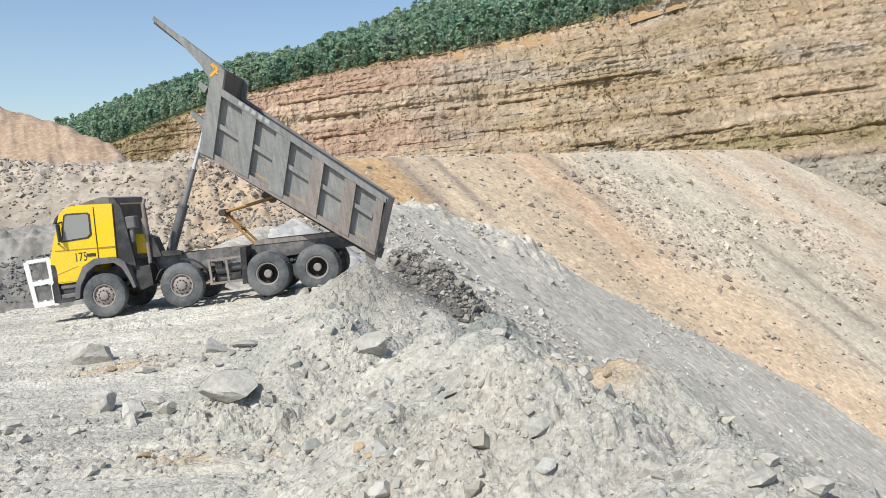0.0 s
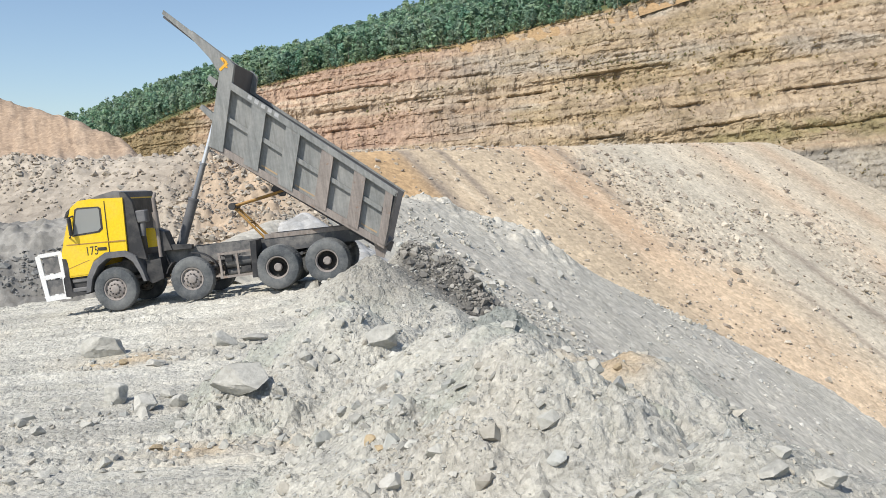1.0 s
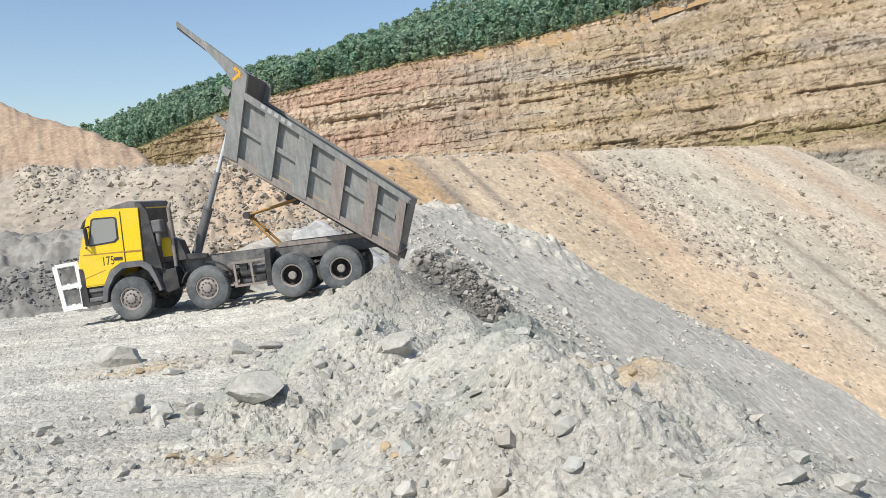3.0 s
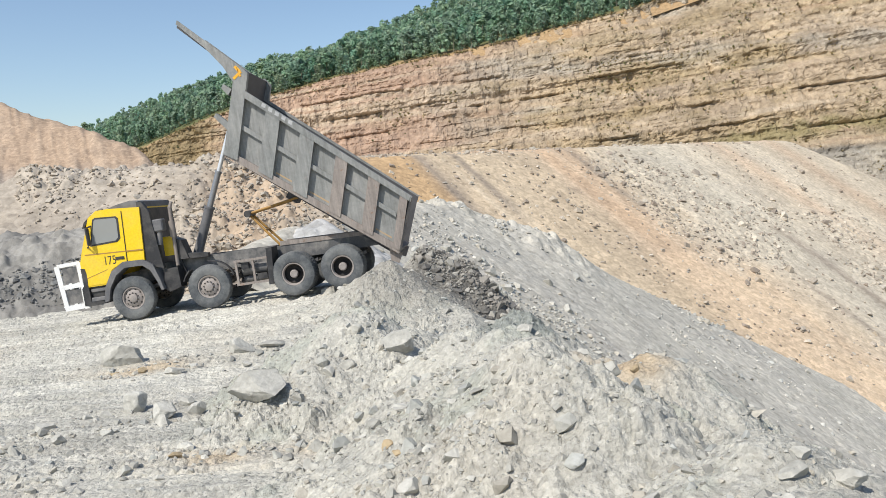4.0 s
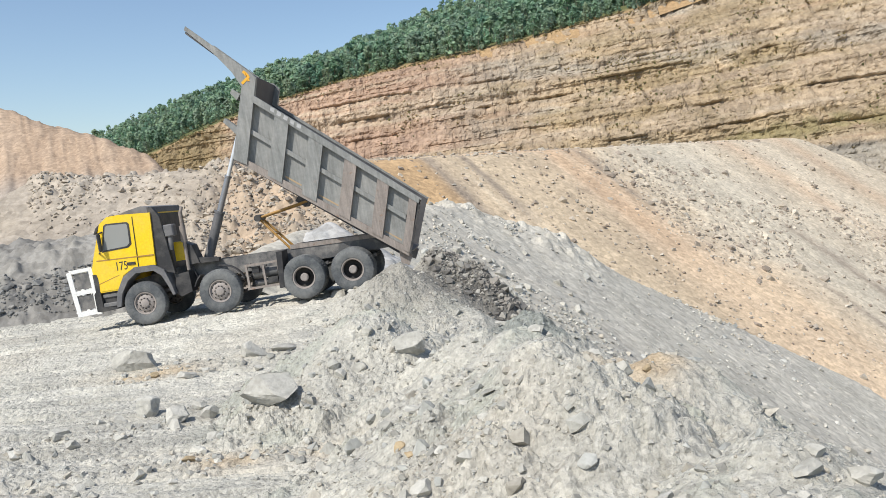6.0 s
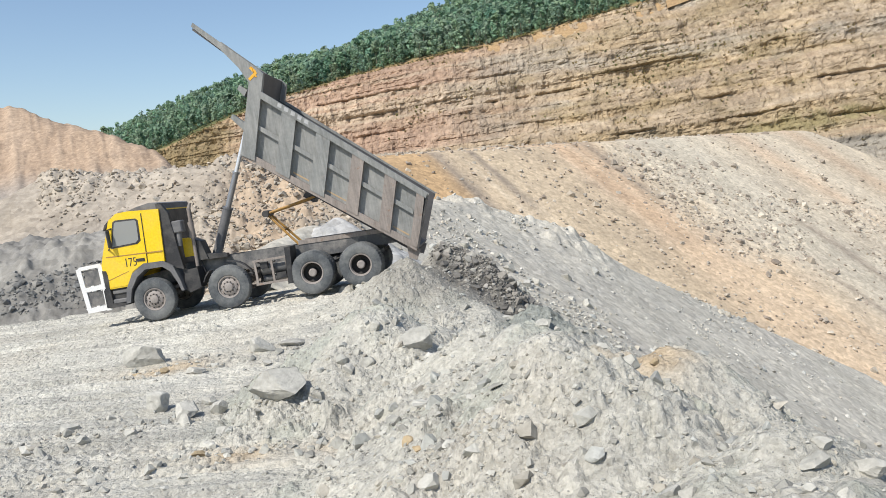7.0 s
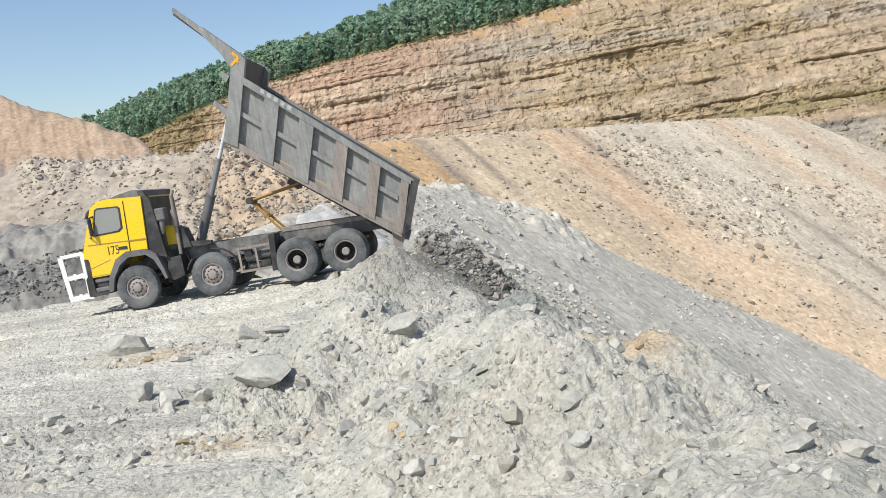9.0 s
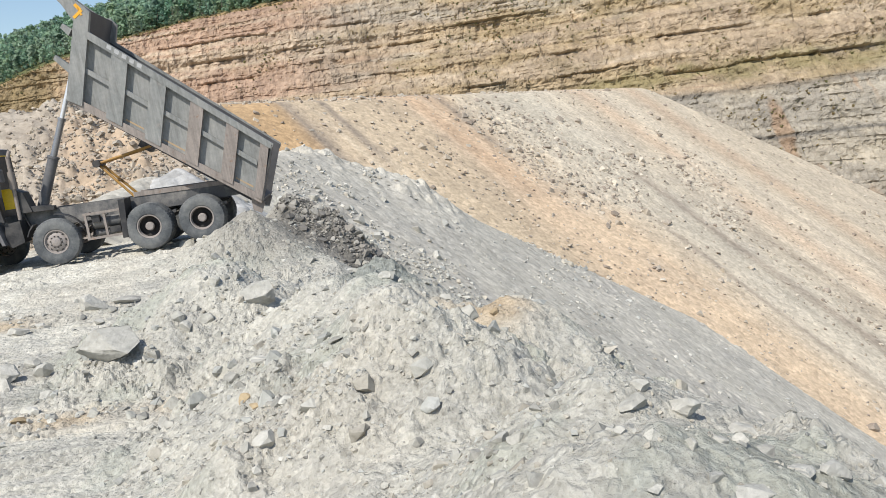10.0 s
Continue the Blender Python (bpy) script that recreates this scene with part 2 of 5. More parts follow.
def make_ground():
    x1, y1 = polar(-33, 41, 780, 2.6, 31, 700)
    z, loose = bench_height(x1, y1)
    z2 = z + bench_detail(x1, y1, loose)
    ob = grid_mesh("ground", np.stack([x1, y1, z2], -1), bench_colour(x1, y1, z2, loose), near_soil, smooth=False)
    tagged(ob, "pale grey rutted quarry bench of loose broken spoil", "ground", kind="structure")
    # the rest of the sheet: beyond, round behind, underfoot, and out to the horizon
    for name, label, rim in (("ground_beyond", "pale grey quarry bench falling away", polar(-40, 43, 330, 30.8, 70, 110)),
                             ("ground_round", "pale grey quarry bench of loose broken spoil", polar(40.8, 327.2, 200, 2.5, 70, 130))):
        zb, lb = bench_height(*rim)
        zb = zb + bench_detail(*rim, lb) - 0.01
        tagged(grid_mesh(name, np.stack([*rim, zb], -1), bench_colour(*rim, zb, lb), near_soil), label, "ground", kind="structure")
    xf, yf = polar(-180, 180, 181, 66, 4200, 60)
    zf, lf = bench_height(xf, yf)
    zf = np.where(zf < -0.5, -30, zf) + 2 * fbm(xf, yf, 60, 3)
    floor = grid_mesh("ground_far", np.stack([xf, yf, zf - 0.05], -1), blend(GREY, TAN, 0.5 + 0.5 * fbm(xf, yf, 40, 3)), far_soil)
    tagged(floor, "wide grey and tan quarry floor reaching the horizon", "ground", kind="structure")
    xu, yu = polar(-180, 180, 120, 0.02, 2.7, 40)
    zu, lu = bench_height(xu, yu)
    zu = zu + bench_detail(xu, yu, lu) - 0.012
    cap = grid_mesh("ground_underfoot", np.stack([xu, yu, zu], -1), bench_colour(xu, yu, zu, lu), near_soil)
    tagged(cap, "pale grey loose spoil on top of the bund", "ground", kind="structure")


make_ground()


# ---- the tipped faces across the gap ----
def face(x, y, px, py, pz, angle, slope):
    a = radians(angle)
    return pz - slope * ((x - px) * math.cos(a) + (y - py) * math.sin(a))


def grey_height(x, y):
    top = 2.72 + 0.25 * fbm(x, y, 4, 3, seed=71) + 0.012 * (y - 50)
    z = smin(face(x, y, 0.3, 50, 3.2, -24, 0.64), face(x, y, 1.1, 50, 3.2, 53, 0.64), 0.7)
    z = z + 0.75 * np.exp(-((x - 7.0) ** 2 / 7 + (y - 51) ** 2 / 12))
    z = smin(z, top, 0.5)
    z = smin(z, 2.7 + 0.62 * (x + 5.5), 0.6)
    crown = np.exp(-((x - 0.8) ** 2 / 5 + (y - 49.6) ** 2 / 3)) + np.exp(-((x - 6.5) ** 2 / 9 + (y - 50.5) ** 2 / 5))
    return z + crown * (0.05 + 0.5 * clods(x, y, 0.9, 87, 0.6) + 0.25 * fbm(x, y, 0.8, 3, seed=89))


def tan_height(x, y):
    top = 3.55 + 0.040 * y + 0.35 * fbm(x, y, 9, 3, seed=75) + 0.5 * np.exp(-((x - 2.7) ** 2 + (y - 70) ** 2) / 9)
    z = smin(face(x, y, -4, 68, 6.2, -53, 0.62), face(x, y, 47, 110, 8.1, 15, 0.62), 0.5)
    return smin(z, top, 0.5)


def streaks(x, y, angle, width, seed):
    """Noise drawn out along the fall of a face."""
    a = radians(angle)
    u, v = x * math.cos(a) + y * math.sin(a), -x * math.sin(a) + y * math.cos(a)
    v = v + 0.5 * fbm(x, y, 8, 2, seed=seed + 3)
    return fbm(u / 22, v, width, 4, 0.6, seed=seed)


def rubbly(x, y, z):
    """Where rock lumps have gathered on the tan face."""
    v = 0.799 * x + 0.602 * y
    return step(0.0, 0.45, fbm(x, y, 7, 4, seed=120) + 0.42 - 0.09 * np.abs(z - 1.0 + 0.10 * (v - 65))) * step(57, 62, v) * (1 - step(84, 94, v))


def make_faces():
    x, y = polar(-16, 43, 520, 27, 95, 460)
    z = grey_height(x, y)
    s, wide = streaks(x, y, -24, 0.9, 81), streaks(x, y, -24, 3.5, 90)
    lumpy = step(-0.05, 0.45, fbm(x, y, 5, 3, seed=86) + 0.5 * step(0.1, 0.5, streaks(x, y, -24, 4.0, 94)))
    z = z + 0.015 * s + 0.05 * fbm(x, y, 0.7, 4, 0.6, seed=83) + 0.14 * clods(x, y, 0.6, 85, 0.35) * lumpy
    c = blend((0.475, 0.45, 0.39), (0.53, 0.505, 0.44), np.clip(0.5 + 0.3 * s + 0.8 * wide, 0, 1))
    c = c * (1 + 0.10 * fbm(x, y, 1.2, 4, 0.6, seed=88))[..., None]
    c = blend(c, (0.52, 0.49, 0.43), lumpy * 0.5)
    v = np.sin(radians(24)) * x + np.cos(radians(24)) * y
    c = blend(c, (0.44, 0.412, 0.36), np.exp(-((v - 38.5) / 2.2) ** 2) * 0.6)
    gz = bench_height(x, y)[0]
    tz = tan_height(x, y)
    ob = grid_mesh("grey_spoil_slope", np.stack([x, y, z], -1), c, far_soil, keep=(z > gz - 0.6) & (z > tz - 0.8), smooth=False)
    tagged(ob, "pale grey tipped spoil slope strewn with rock lumps", "spoil slope", kind="structure")

    x, y = polar(-10, 42, 560, 48, 150, 420)
    z = tan_height(x, y)
    s, s2 = streaks(x, y, -53, 1.3, 101), streaks(x, y, -53, 4.0, 111)
    # v counts across the streaks, from the head of the cut outwards
    v = 0.799 * x + 0.602 * y + 0.8 * s2 + 0.9 * fbm(x, y, 12, 2, seed=119)
    rub = rubbly(x, y, z)
    z = z + 0.03 * s + 0.06 * fbm(x, y, 1.0, 4, 0.6, seed=103) + rub * (0.16 * clods(x, y, 1.0, 104, 0.4) + 0.14 * clods(x, y, 0.55, 105, 0.5))
    band = lambda mid, wide: np.exp(-((v - mid) / wide) ** 2)
    c = blend((0.565, 0.455, 0.325), (0.56, 0.485, 0.375), step(61, 68, v))
    c = blend(c, (0.585, 0.515, 0.405), np.clip(0.5 * s + 1.0 * s2, 0, 0.7))
    c = blend(c, (0.51, 0.345, 0.19), 0.9 * (1 - step(40.2, 41.5, v)))
    c = blend(c, (0.575, 0.47, 0.335), band(47, 3.5) * 0.6)
    low = step(1, -6, z)
    orange = step(52.5 - 3 * low, 56.5 - 1 * low, v) * (1 - step(58.5 + 2.5 * low, 62.5 + 6 * low, v))
    c = blend(c, blend((0.535, 0.39, 0.265), (0.60, 0.465, 0.325), low), orange * np.clip(0.85 - 0.4 * s, 0.4, 0.95))
    c = blend(c, (0.52, 0.49, 0.41), band(73, 5) * 0.5)
    c = blend(c, (0.57, 0.425, 0.30), (band(86, 2.5) + band(98, 2.5)) * 0.6)
    dark = band(41.0, 1.1) + band(45.0, 0.6) * step(0, 3, z) + band(60.2, 0.8) * step(0, 4, z) + 0.8 * band(67.5, 0.6) * step(-4, -7, z) + band(74.0, 1.2) * step(1, -2, z) + band(80, 1.6) * step(-1, -4, z) * 0.5 + 0.5 * band(92, 1.0) * step(-2, -6, z)
    c = blend(c, (0.30, 0.25, 0.20), np.clip(dark, 0, 1) * (0.6 + 0.4 * step(-0.3, 0.3, s)) * 0.9)
    c = blend(c, (0.54, 0.485, 0.39), rub * 0.5)
    c = c * (0.95 + 0.10 * fbm(x, y, 1.5, 4, 0.6, seed=109) + 0.14 * s2 + 0.04 * s)[..., None]
    ob = grid_mesh("tan_spoil_slope", np.stack([x, y, z], -1), c, far_soil, keep=z > -24, smooth=False)
    tagged(ob, "tan and orange tipped spoil slope with streaks running down", "spoil slope", kind="structure")


make_faces()


# ---- heaps behind the lorry ----
def rubble_height(x, y):
    crest = np.interp(np.degrees(np.arctan2(x, y)), [-40, -31, -29, -25.5, -14, -11, -8, -5.5, -3], [2.6, 3.4, 4.0, 5.25, 5.3, 4.6, 3.4, 1.2, -1.5])
    z = np.minimum(0.1 + 0.62 * (y - 30.5 + 1.2 * fbm(x, y, 6, 3, seed=131)), crest + 0.3 * fbm(x, y, 4, 4, seed=132))
    z = smin(z, crest + 0.3 * fbm(x, y, 4, 4, seed=132), 0.5)
    rough = step(-0.3, 0.3, fbm(x, y, 7, 3, seed=133) + 0.15) * step(-27.0, -25.2, np.degrees(np.arctan2(x, y)))
    z = z + 0.18 * fbm(x, y, 1.3, 5, 0.6, seed=134) + rough * (0.5 * clods(x, y, 1.0, 135, 0.45) + 0.45 * clods(x, y, 0.55, 136, 0.6))
    return z


def dark_height(x, y):
    top = 2.4 + 0.2 * fbm(x, y, 3, 4, seed=141) - 2.8 * step(-12.6, -9.0, x)
    z = smin(0.1 + 0.75 * (y - 28.0 + 0.8 * fbm(x, y, 2.5, 3, seed=142)), top, 0.4)
    z = z + 0.22 * clods(x, y, 0.6, 143, 0.5) + 0.10 * clods(x, y, 0.3, 146, 0.5) + 0.16 * fbm(x, y, 0.8, 4, 0.6, seed=144)
    return z


def make_back_heaps():
    # broken rubble behind the lorry
    x, y = polar(-40, 2, 460, 26, 75, 300)
    z = rubble_height(x, y)
    c = blend((0.35, 0.305, 0.25), (0.44, 0.39, 0.325), np.clip(0.5 + fbm(x, y, 3, 5, 0.6, seed=137), 0, 1))
    orange = np.exp(-(((x + 7.6) / 1.7) ** 2 + ((y - 38) / 4) ** 2))
    c = blend(c, (0.54, 0.35, 0.19), np.clip(1.3 * orange, 0, 0.35))
    gz = bench_height(x, y)[0]
    ob = grid_mesh("rubble_heap", np.stack([x, y, z], -1), c, far_soil, keep=(z > gz - 0.5))
    tagged(ob, "long heap of buff broken rock rubble", "spoil heap", kind="structure")
    # low dark heap
    x, y = polar(-44, -14, 330, 25, 36, 140)
    z = dark_height(x, y)
    c = blend((0.20, 0.194, 0.18), (0.31, 0.298, 0.272), np.clip(0.5 + fbm(x, y, 2, 5, 0.6, seed=145), 0, 1))
    ob = grid_mesh("dark_heap", np.stack([x, y, z], -1), c, far_soil, keep=(z > -0.3))
    tagged(ob, "low dark grey heap of lumpy spoil", "spoil heap", kind="structure")
    # grey cone under the raised body
    u, v = np.meshgrid(np.linspace(-4, 4, 120), np.linspace(-4, 4, 120))
    x, y = -4.6 + u, 33.0 + v
    z = 2.75 - 0.66 * np.sqrt(u * u + v * v + 0.1) + 0.12 * fbm(x, y, 0.9, 4, 0.6, seed=151) + 0.15 * clods(x, y, 0.5, 152, 0.3)
    c = blend((0.40, 0.40, 0.39), (0.50, 0.49, 0.47), np.clip(0.5 + fbm(x, y, 1, 4, seed=153), 0, 1))
    ob = grid_mesh("grey_cone_heap", np.stack([x, y, z], -1), c, far_soil, keep=(z > -0.3))
    tagged(ob, "small conical heap of grey crushed rock", "spoil heap", kind="structure")
    # far orange hill with rain gullies
    x, y = polar(-45, -14, 280, 62, 150, 220)
    azd = np.degrees(np.arctan2(x, y))
    crest = np.interp(azd, [-60, -40, -29, -27, -25.6, -22.4, -19.4, -17, -14], [18, 17, 15.6, 15.3, 13.5, 11.5, 8.6, 5.0, 0.2])
    z = smin(1.0 + 0.55 * (y - 68), crest + 0.5 * fbm(x, y, 8, 4, seed=161), 1.2)
    gul = np.abs(fbm(x + 0.5 * y, y * 0.10, 2.6, 4, 0.6, seed=162))
    z = z + 0.7 * gul * step(0, 6, z) + 0.25 * fbm(x, y, 2, 4, 0.6, seed=163)
    c = blend((0.345, 0.25, 0.175), (0.42, 0.32, 0.235), np.clip(0.4 + 1.5 * gul, 0, 1))
    c = blend((0.32, 0.285, 0.25), c, step(4.0, 8.0, z + 1.5 * fbm(x, y, 6, 3, seed=164)))
    ob = grid_mesh("orange_spoil_hill", np.stack([x, y, z], -1), c, far_soil)
    tagged(ob, "far orange spoil hill cut by rain gullies", "spoil heap", kind="structure")


make_back_heaps()

# ---- the layered rock wall and the wooded hill above it ----
TOP_X = [-160, -95, -69, -60, -40, -19, 13, 36, 44, 56, 100, 180]
TOP_Z = [6, 11, 16.4, 20.3, 26.9, 31.2, 34.7, 38.2, 39.8, 43, 53, 68]
# partings in the beds that stand open: x from, x to, height above the dip line, how deep
PARTINGS = [(-50, -5, 26.5, 0.7), (-30, 4, 22.2, 0.9), (-16, 12, 28.2, 0.6), (2, 30, 20.2, 1.3), (4, 18, 26.0, 0.8), (-24, -6, 17.6, 0.8), (22, 46, 25.8, 1.1),
            (24, 60, 18.4, 0.9), (30, 75, 22.4, 0.8), (30, 66, 9.0, 0.9), (48, 100, 13.5, 0.9), (-44, -26, 19.3, 0.6), (8, 26, 14.3, 0.5), (60, 110, 6.2, 0.8)]


def wall_line(x):
    return 175 - 0.35 * x - 0.0006 * x * x + 3.0 * fbm(x, 0 * x, 40, 3, seed=171)


def make_wall():
    xs, vs = np.linspace(-118, 140, 940), np.linspace(0, 1, 270)
    x, v = np.meshgrid(xs, vs)
    top = np.interp(x, TOP_X, TOP_Z) + 0.6 * fbm(x, 0 * x, 6, 3, seed=172)
    z = -15 + (top + 15) * v
    level = z - 0.085 * x + 1.0 * fbm(x, z * 0.3, 40, 3, seed=173) + 0.25 * fbm(x, z, 6, 3, seed=170)
    coarse = fbm(0.012 * x, level, 5.0, 2, seed=174)
    beds = fbm(0.025 * x, level, 2.4, 4, 0.62, seed=175)
    sharp = np.round(beds * 3.0 + 0.35 * fbm(x, level, 5, 3, seed=176)) / 3.0
    hold = step(-0.05, 0.35, fbm(0.5 * x, z, 16, 3, 0.6, seed=169))
    ledge = beds * (1 - hold) + sharp * hold
    gully = np.abs(fbm(x + 0.15 * z, z * 0.16, 3.2, 4, 0.6, seed=179))
    cut = np.zeros(x.shape)
    for k, (x0, x1, at, deep) in enumerate(PARTINGS):
        along = step(x0, x0 + 5, x) * step(x1, x1 - 5, x) * step(-0.15, 0.15, fbm(x, 0 * x, 9, 3, seed=500 + k))
        off = level - at - 0.35 * fbm(x, 0 * x, 7, 3, seed=520 + k)
        cut = cut + deep * along * (np.exp(-(off / 0.17) ** 2) - 0.55 * np.exp(-((off - 0.6) / 0.35) ** 2))
    back = 0.62 * (z + 26) - 1.0 * ledge - 1.5 * coarse + 1.2 * fbm(x, z, 9, 4, 0.6, seed=177) + 0.95 * fbm(x, z, 1.8, 4, 0.65, seed=178) + 1.6 * gully + 0.85 * cut
    y = wall_line(x) - 20 + back
    pink = step(26, -10, x + 6 * fbm(x, z, 20, 2, seed=181)) * step(-90, -55, x)
    c = blend((0.455, 0.36, 0.255), (0.475, 0.335, 0.245), pink)
    c = blend(c, (0.53, 0.435, 0.325), step(0.0, 0.35, fbm(0.03 * x, level, 2.3, 3, 0.6, seed=182)) * 0.75)
    c = blend(c, (0.48, 0.36, 0.205), step(0.12, 0.40, fbm(0.08 * x, level, 2.8, 4, 0.6, seed=189)) * 0.4 * step(-25, 5, x))
    c = blend(c, (0.42, 0.385, 0.325), step(0.10, 0.45, fbm(0.25 * x, z, 7, 4, 0.6, seed=190)) * 0.7 * step(-10, 25, x))
    broken = step(-0.05, 0.35, fbm(x, z, 14, 4, 0.6, seed=187))
    c = blend(c, (0.36, 0.245, 0.165), step(0.25, 0.5, fbm(0.03 * x, level, 1.0, 3, 0.6, seed=183)) * 0.5 * broken)
    c = c * (0.88 + 0.20 * fbm(x, z * 1.5, 3.5, 5, 0.6, seed=184) + 0.12 * fbm(x, 0.2 * z, 1.2, 3, 0.6, seed=180))[..., None]
    grass = step(0.02, 0.36, fbm(0.35 * x, level, 4.0, 5, 0.65, seed=185) + 0.16 * step(5, 45, x) - 0.08) * step(-0.3, 0.3, ledge + 0.15)
    c = blend(c, (0.30, 0.235, 0.13), np.clip(grass, 0, 1) * 0.55 * (0.25 + 0.75 * step(-5, 25, x)))
    shelf = np.exp(-((level - 5.6 - 1.2 * fbm(x, 0 * x, 9, 3, seed=193)) / 2.0) ** 2) * step(22, 45, x)
    c = blend(c, (0.25, 0.215, 0.11), np.clip(shelf * (0.8 + 1.2 * fbm(x, z, 2.5, 4, 0.6, seed=194)), 0, 0.8))
    left = step(-45, -58, x + 4 * fbm(x, z, 8, 2, seed=196))
    c = blend(c, blend((0.40, 0.30, 0.18), (0.27, 0.21, 0.11), np.clip(0.5 + 1.3 * fbm(0.5 * x, z, 5, 4, 0.6, seed=197), 0, 1)), left * 0.85)
    low = step(2.4, 0.6, level + fbm(x, z, 10, 3, seed=198)) * step(38, 62, x)
    c = blend(c, blend((0.32, 0.295, 0.25), (0.47, 0.42, 0.335), np.clip(0.5 + 1.3 * fbm(x * 0.5, z, 4, 4, seed=186), 0, 1)), low * 0.9)
    rust = step(0.1, 0.4, fbm(x, 0.25 * z, 4, 3, 0.6, seed=199)) * low
    c = blend(c, (0.34, 0.21, 0.12), 0.6 * rust)
    seam = np.exp(-((level - 1.4 - 0.5 * fbm(x, z, 8, 2, seed=188)) / 0.5) ** 2) * 0.7 + np.exp(-((level + 7.4 - 0.4 * fbm(x, z, 6, 2, seed=168)) / 0.35) ** 2)
    c = blend(c, (0.13, 0.125, 0.115), np.clip(seam, 0, 1) * step(45, 62, x) * 0.8)
    ob = grid_mesh("rock_wall", np.stack([x, y, z], -1), c, wall_rock, smooth=False)
    tagged(ob, "high quarry wall of level buff and pink rock beds", "rock wall", kind="structure")


# the wooded hill: how steeply its crest stands up along each bearing, in degrees from +y towards +x
CREST_AT = [-40, -30, -25, -22.6, -17.4, -13.8, -10.8, -6.6, -5.2, 0, 6, 12, 20, 40]
CREST_RISE = [0.02, 0.035, 0.066, 0.085, 0.124, 0.142, 0.157, 0.171, 0.184, 0.214, 0.245, 0.27, 0.30, 0.33]
CREST_R = 330.0


def lip_radius(az):
    """How far off the top of the rock wall is along a bearing."""
    r = np.full(np.shape(az), 195.0)
    for _ in range(12):
        x = r * np.sin(az)
        r = (wall_line(x) - 20 + 0.62 * (np.interp(x, TOP_X, TOP_Z) + 26)) / np.cos(az)
    return r


def hill_height(az, r, lip):
    foot = np.interp(lip * np.sin(az), TOP_X, TOP_Z)
    crest = 3.6 + CREST_R * np.interp(np.degrees(az), CREST_AT, CREST_RISE) - 5.2
    k = np.clip((r - lip) / (CREST_R - lip), -0.02, 1)
    return foot + (crest - foot) * k - 0.25 * np.clip(r - CREST_R, 0, 200) + 0.8 * fbm(r * np.sin(az), r * np.cos(az), 20, 3, seed=191) * step(0, 0.1, k)


def make_hill():
    az = np.radians(np.linspace(-34, 36, 220))
    lip = lip_radius(az)
    k = np.concatenate([np.linspace(-0.004, 0.2, 34), np.linspace(0.23, 1.5, 40)])[:, None]
    r = lip + (CREST_R - lip) * k
    x, y = r * np.sin(az), r * np.cos(az)
    z = hill_height(np.broadcast_to(az, r.shape), r, np.broadcast_to(lip, r.shape)) - 0.15 - 1.0 * np.clip(2.0 - (r - lip), 0, 4)
    c = blend((0.36, 0.25, 0.14), (0.13, 0.14, 0.065), step(1, 7, r - lip + 2 * fbm(x, y, 6, 3, seed=192)))
    ob = grid_mesh("hillside", np.stack([x, y, z], -1), c, far_soil)
    tagged(ob, "brown grassy hillside under the trees", "hillside", kind="structure")


make_wall()
make_hill()


# ---- shaping helpers ----
def part(name, bm, mat, parent=None, label="", smooth=False):
    """Link a bmesh as one mesh object under its thing."""
    bmesh.ops.recalc_face_normals(bm, faces=bm.faces)
    me = bpy.data.meshes.new(name)
    bm.to_mesh(me)
    bm.free()
    me.materials.append(mat)
    if smooth:
        me.polygons.foreach_set("use_smooth", np.ones(len(me.polygons), bool))
        me.set_sharp_from_angle(angle=radians(35))
    ob = new(name, me)
    if parent is not None:
        ob.parent = parent
    return tagged(ob, label)


def bevelled(bm, width, segments=1, angle=30):
    edges = [e for e in bm.edges if len(e.link_faces) == 2 and e.calc_face_angle(0) > radians(angle)]
    bmesh.ops.bevel(bm, geom=edges, offset=width, segments=segments, affect='EDGES', profile=0.6, clamp_overlap=True)
    return bm


def box(bm, centre, size, turn=None):
    m = Matrix.Translation(centre) @ (turn or Matrix()) @ Matrix.Diagonal((*size, 1))
    return bmesh.ops.create_cube(bm, size=1, matrix=m)["verts"]


def prism(bm, outline, y0, y1):
    """An outline in x and z, drawn out from y0 to y1."""
    a = [bm.verts.new((x, y0, z)) for x, z in outline]
    b = [bm.verts.new((x, y1, z)) for x, z in outline]
    bm.faces.new(a)
    bm.faces.new(list(reversed(b)))
    n = len(outline)
    for k in range(n):
        bm.faces.new((a[k], b[k], b[(k + 1) % n], a[(k + 1) % n]))
    return a + b


def tube(bm, p0, p1, r0, r1=None, sides=12):
    p0, p1 = Vector(p0), Vector(p1)
    d = p1 - p0
    m = Matrix.Translation((p0 + p1) / 2) @ d.to_track_quat('Z', 'Y').to_matrix().to_4x4()
    bmesh.ops.create_cone(bm, cap_ends=True, segments=sides, radius1=r0, radius2=r0 if r1 is None else r1, depth=d.length, matrix=m)


def lathe(bm, profile, sides, lug=None):
    """Turn a profile (y, radius) about the y axis."""
    rings = []
    for k in range(sides):
        a = 2 * math.pi * k / sides
        ring = []
        for j, (y, r) in enumerate(profile):
            rr = r + (lug(j, k) if lug else 0)
            ring.append(bm.verts.new((rr * math.cos(a), y, rr * math.sin(a))))
        rings.append(ring)
    for k in range(sides):
        p, q = rings[k], rings[(k + 1) % sides]
        for j in range(len(profile) - 1):
            bm.faces.new((p[j], p[j + 1], q[j + 1], q[j]))


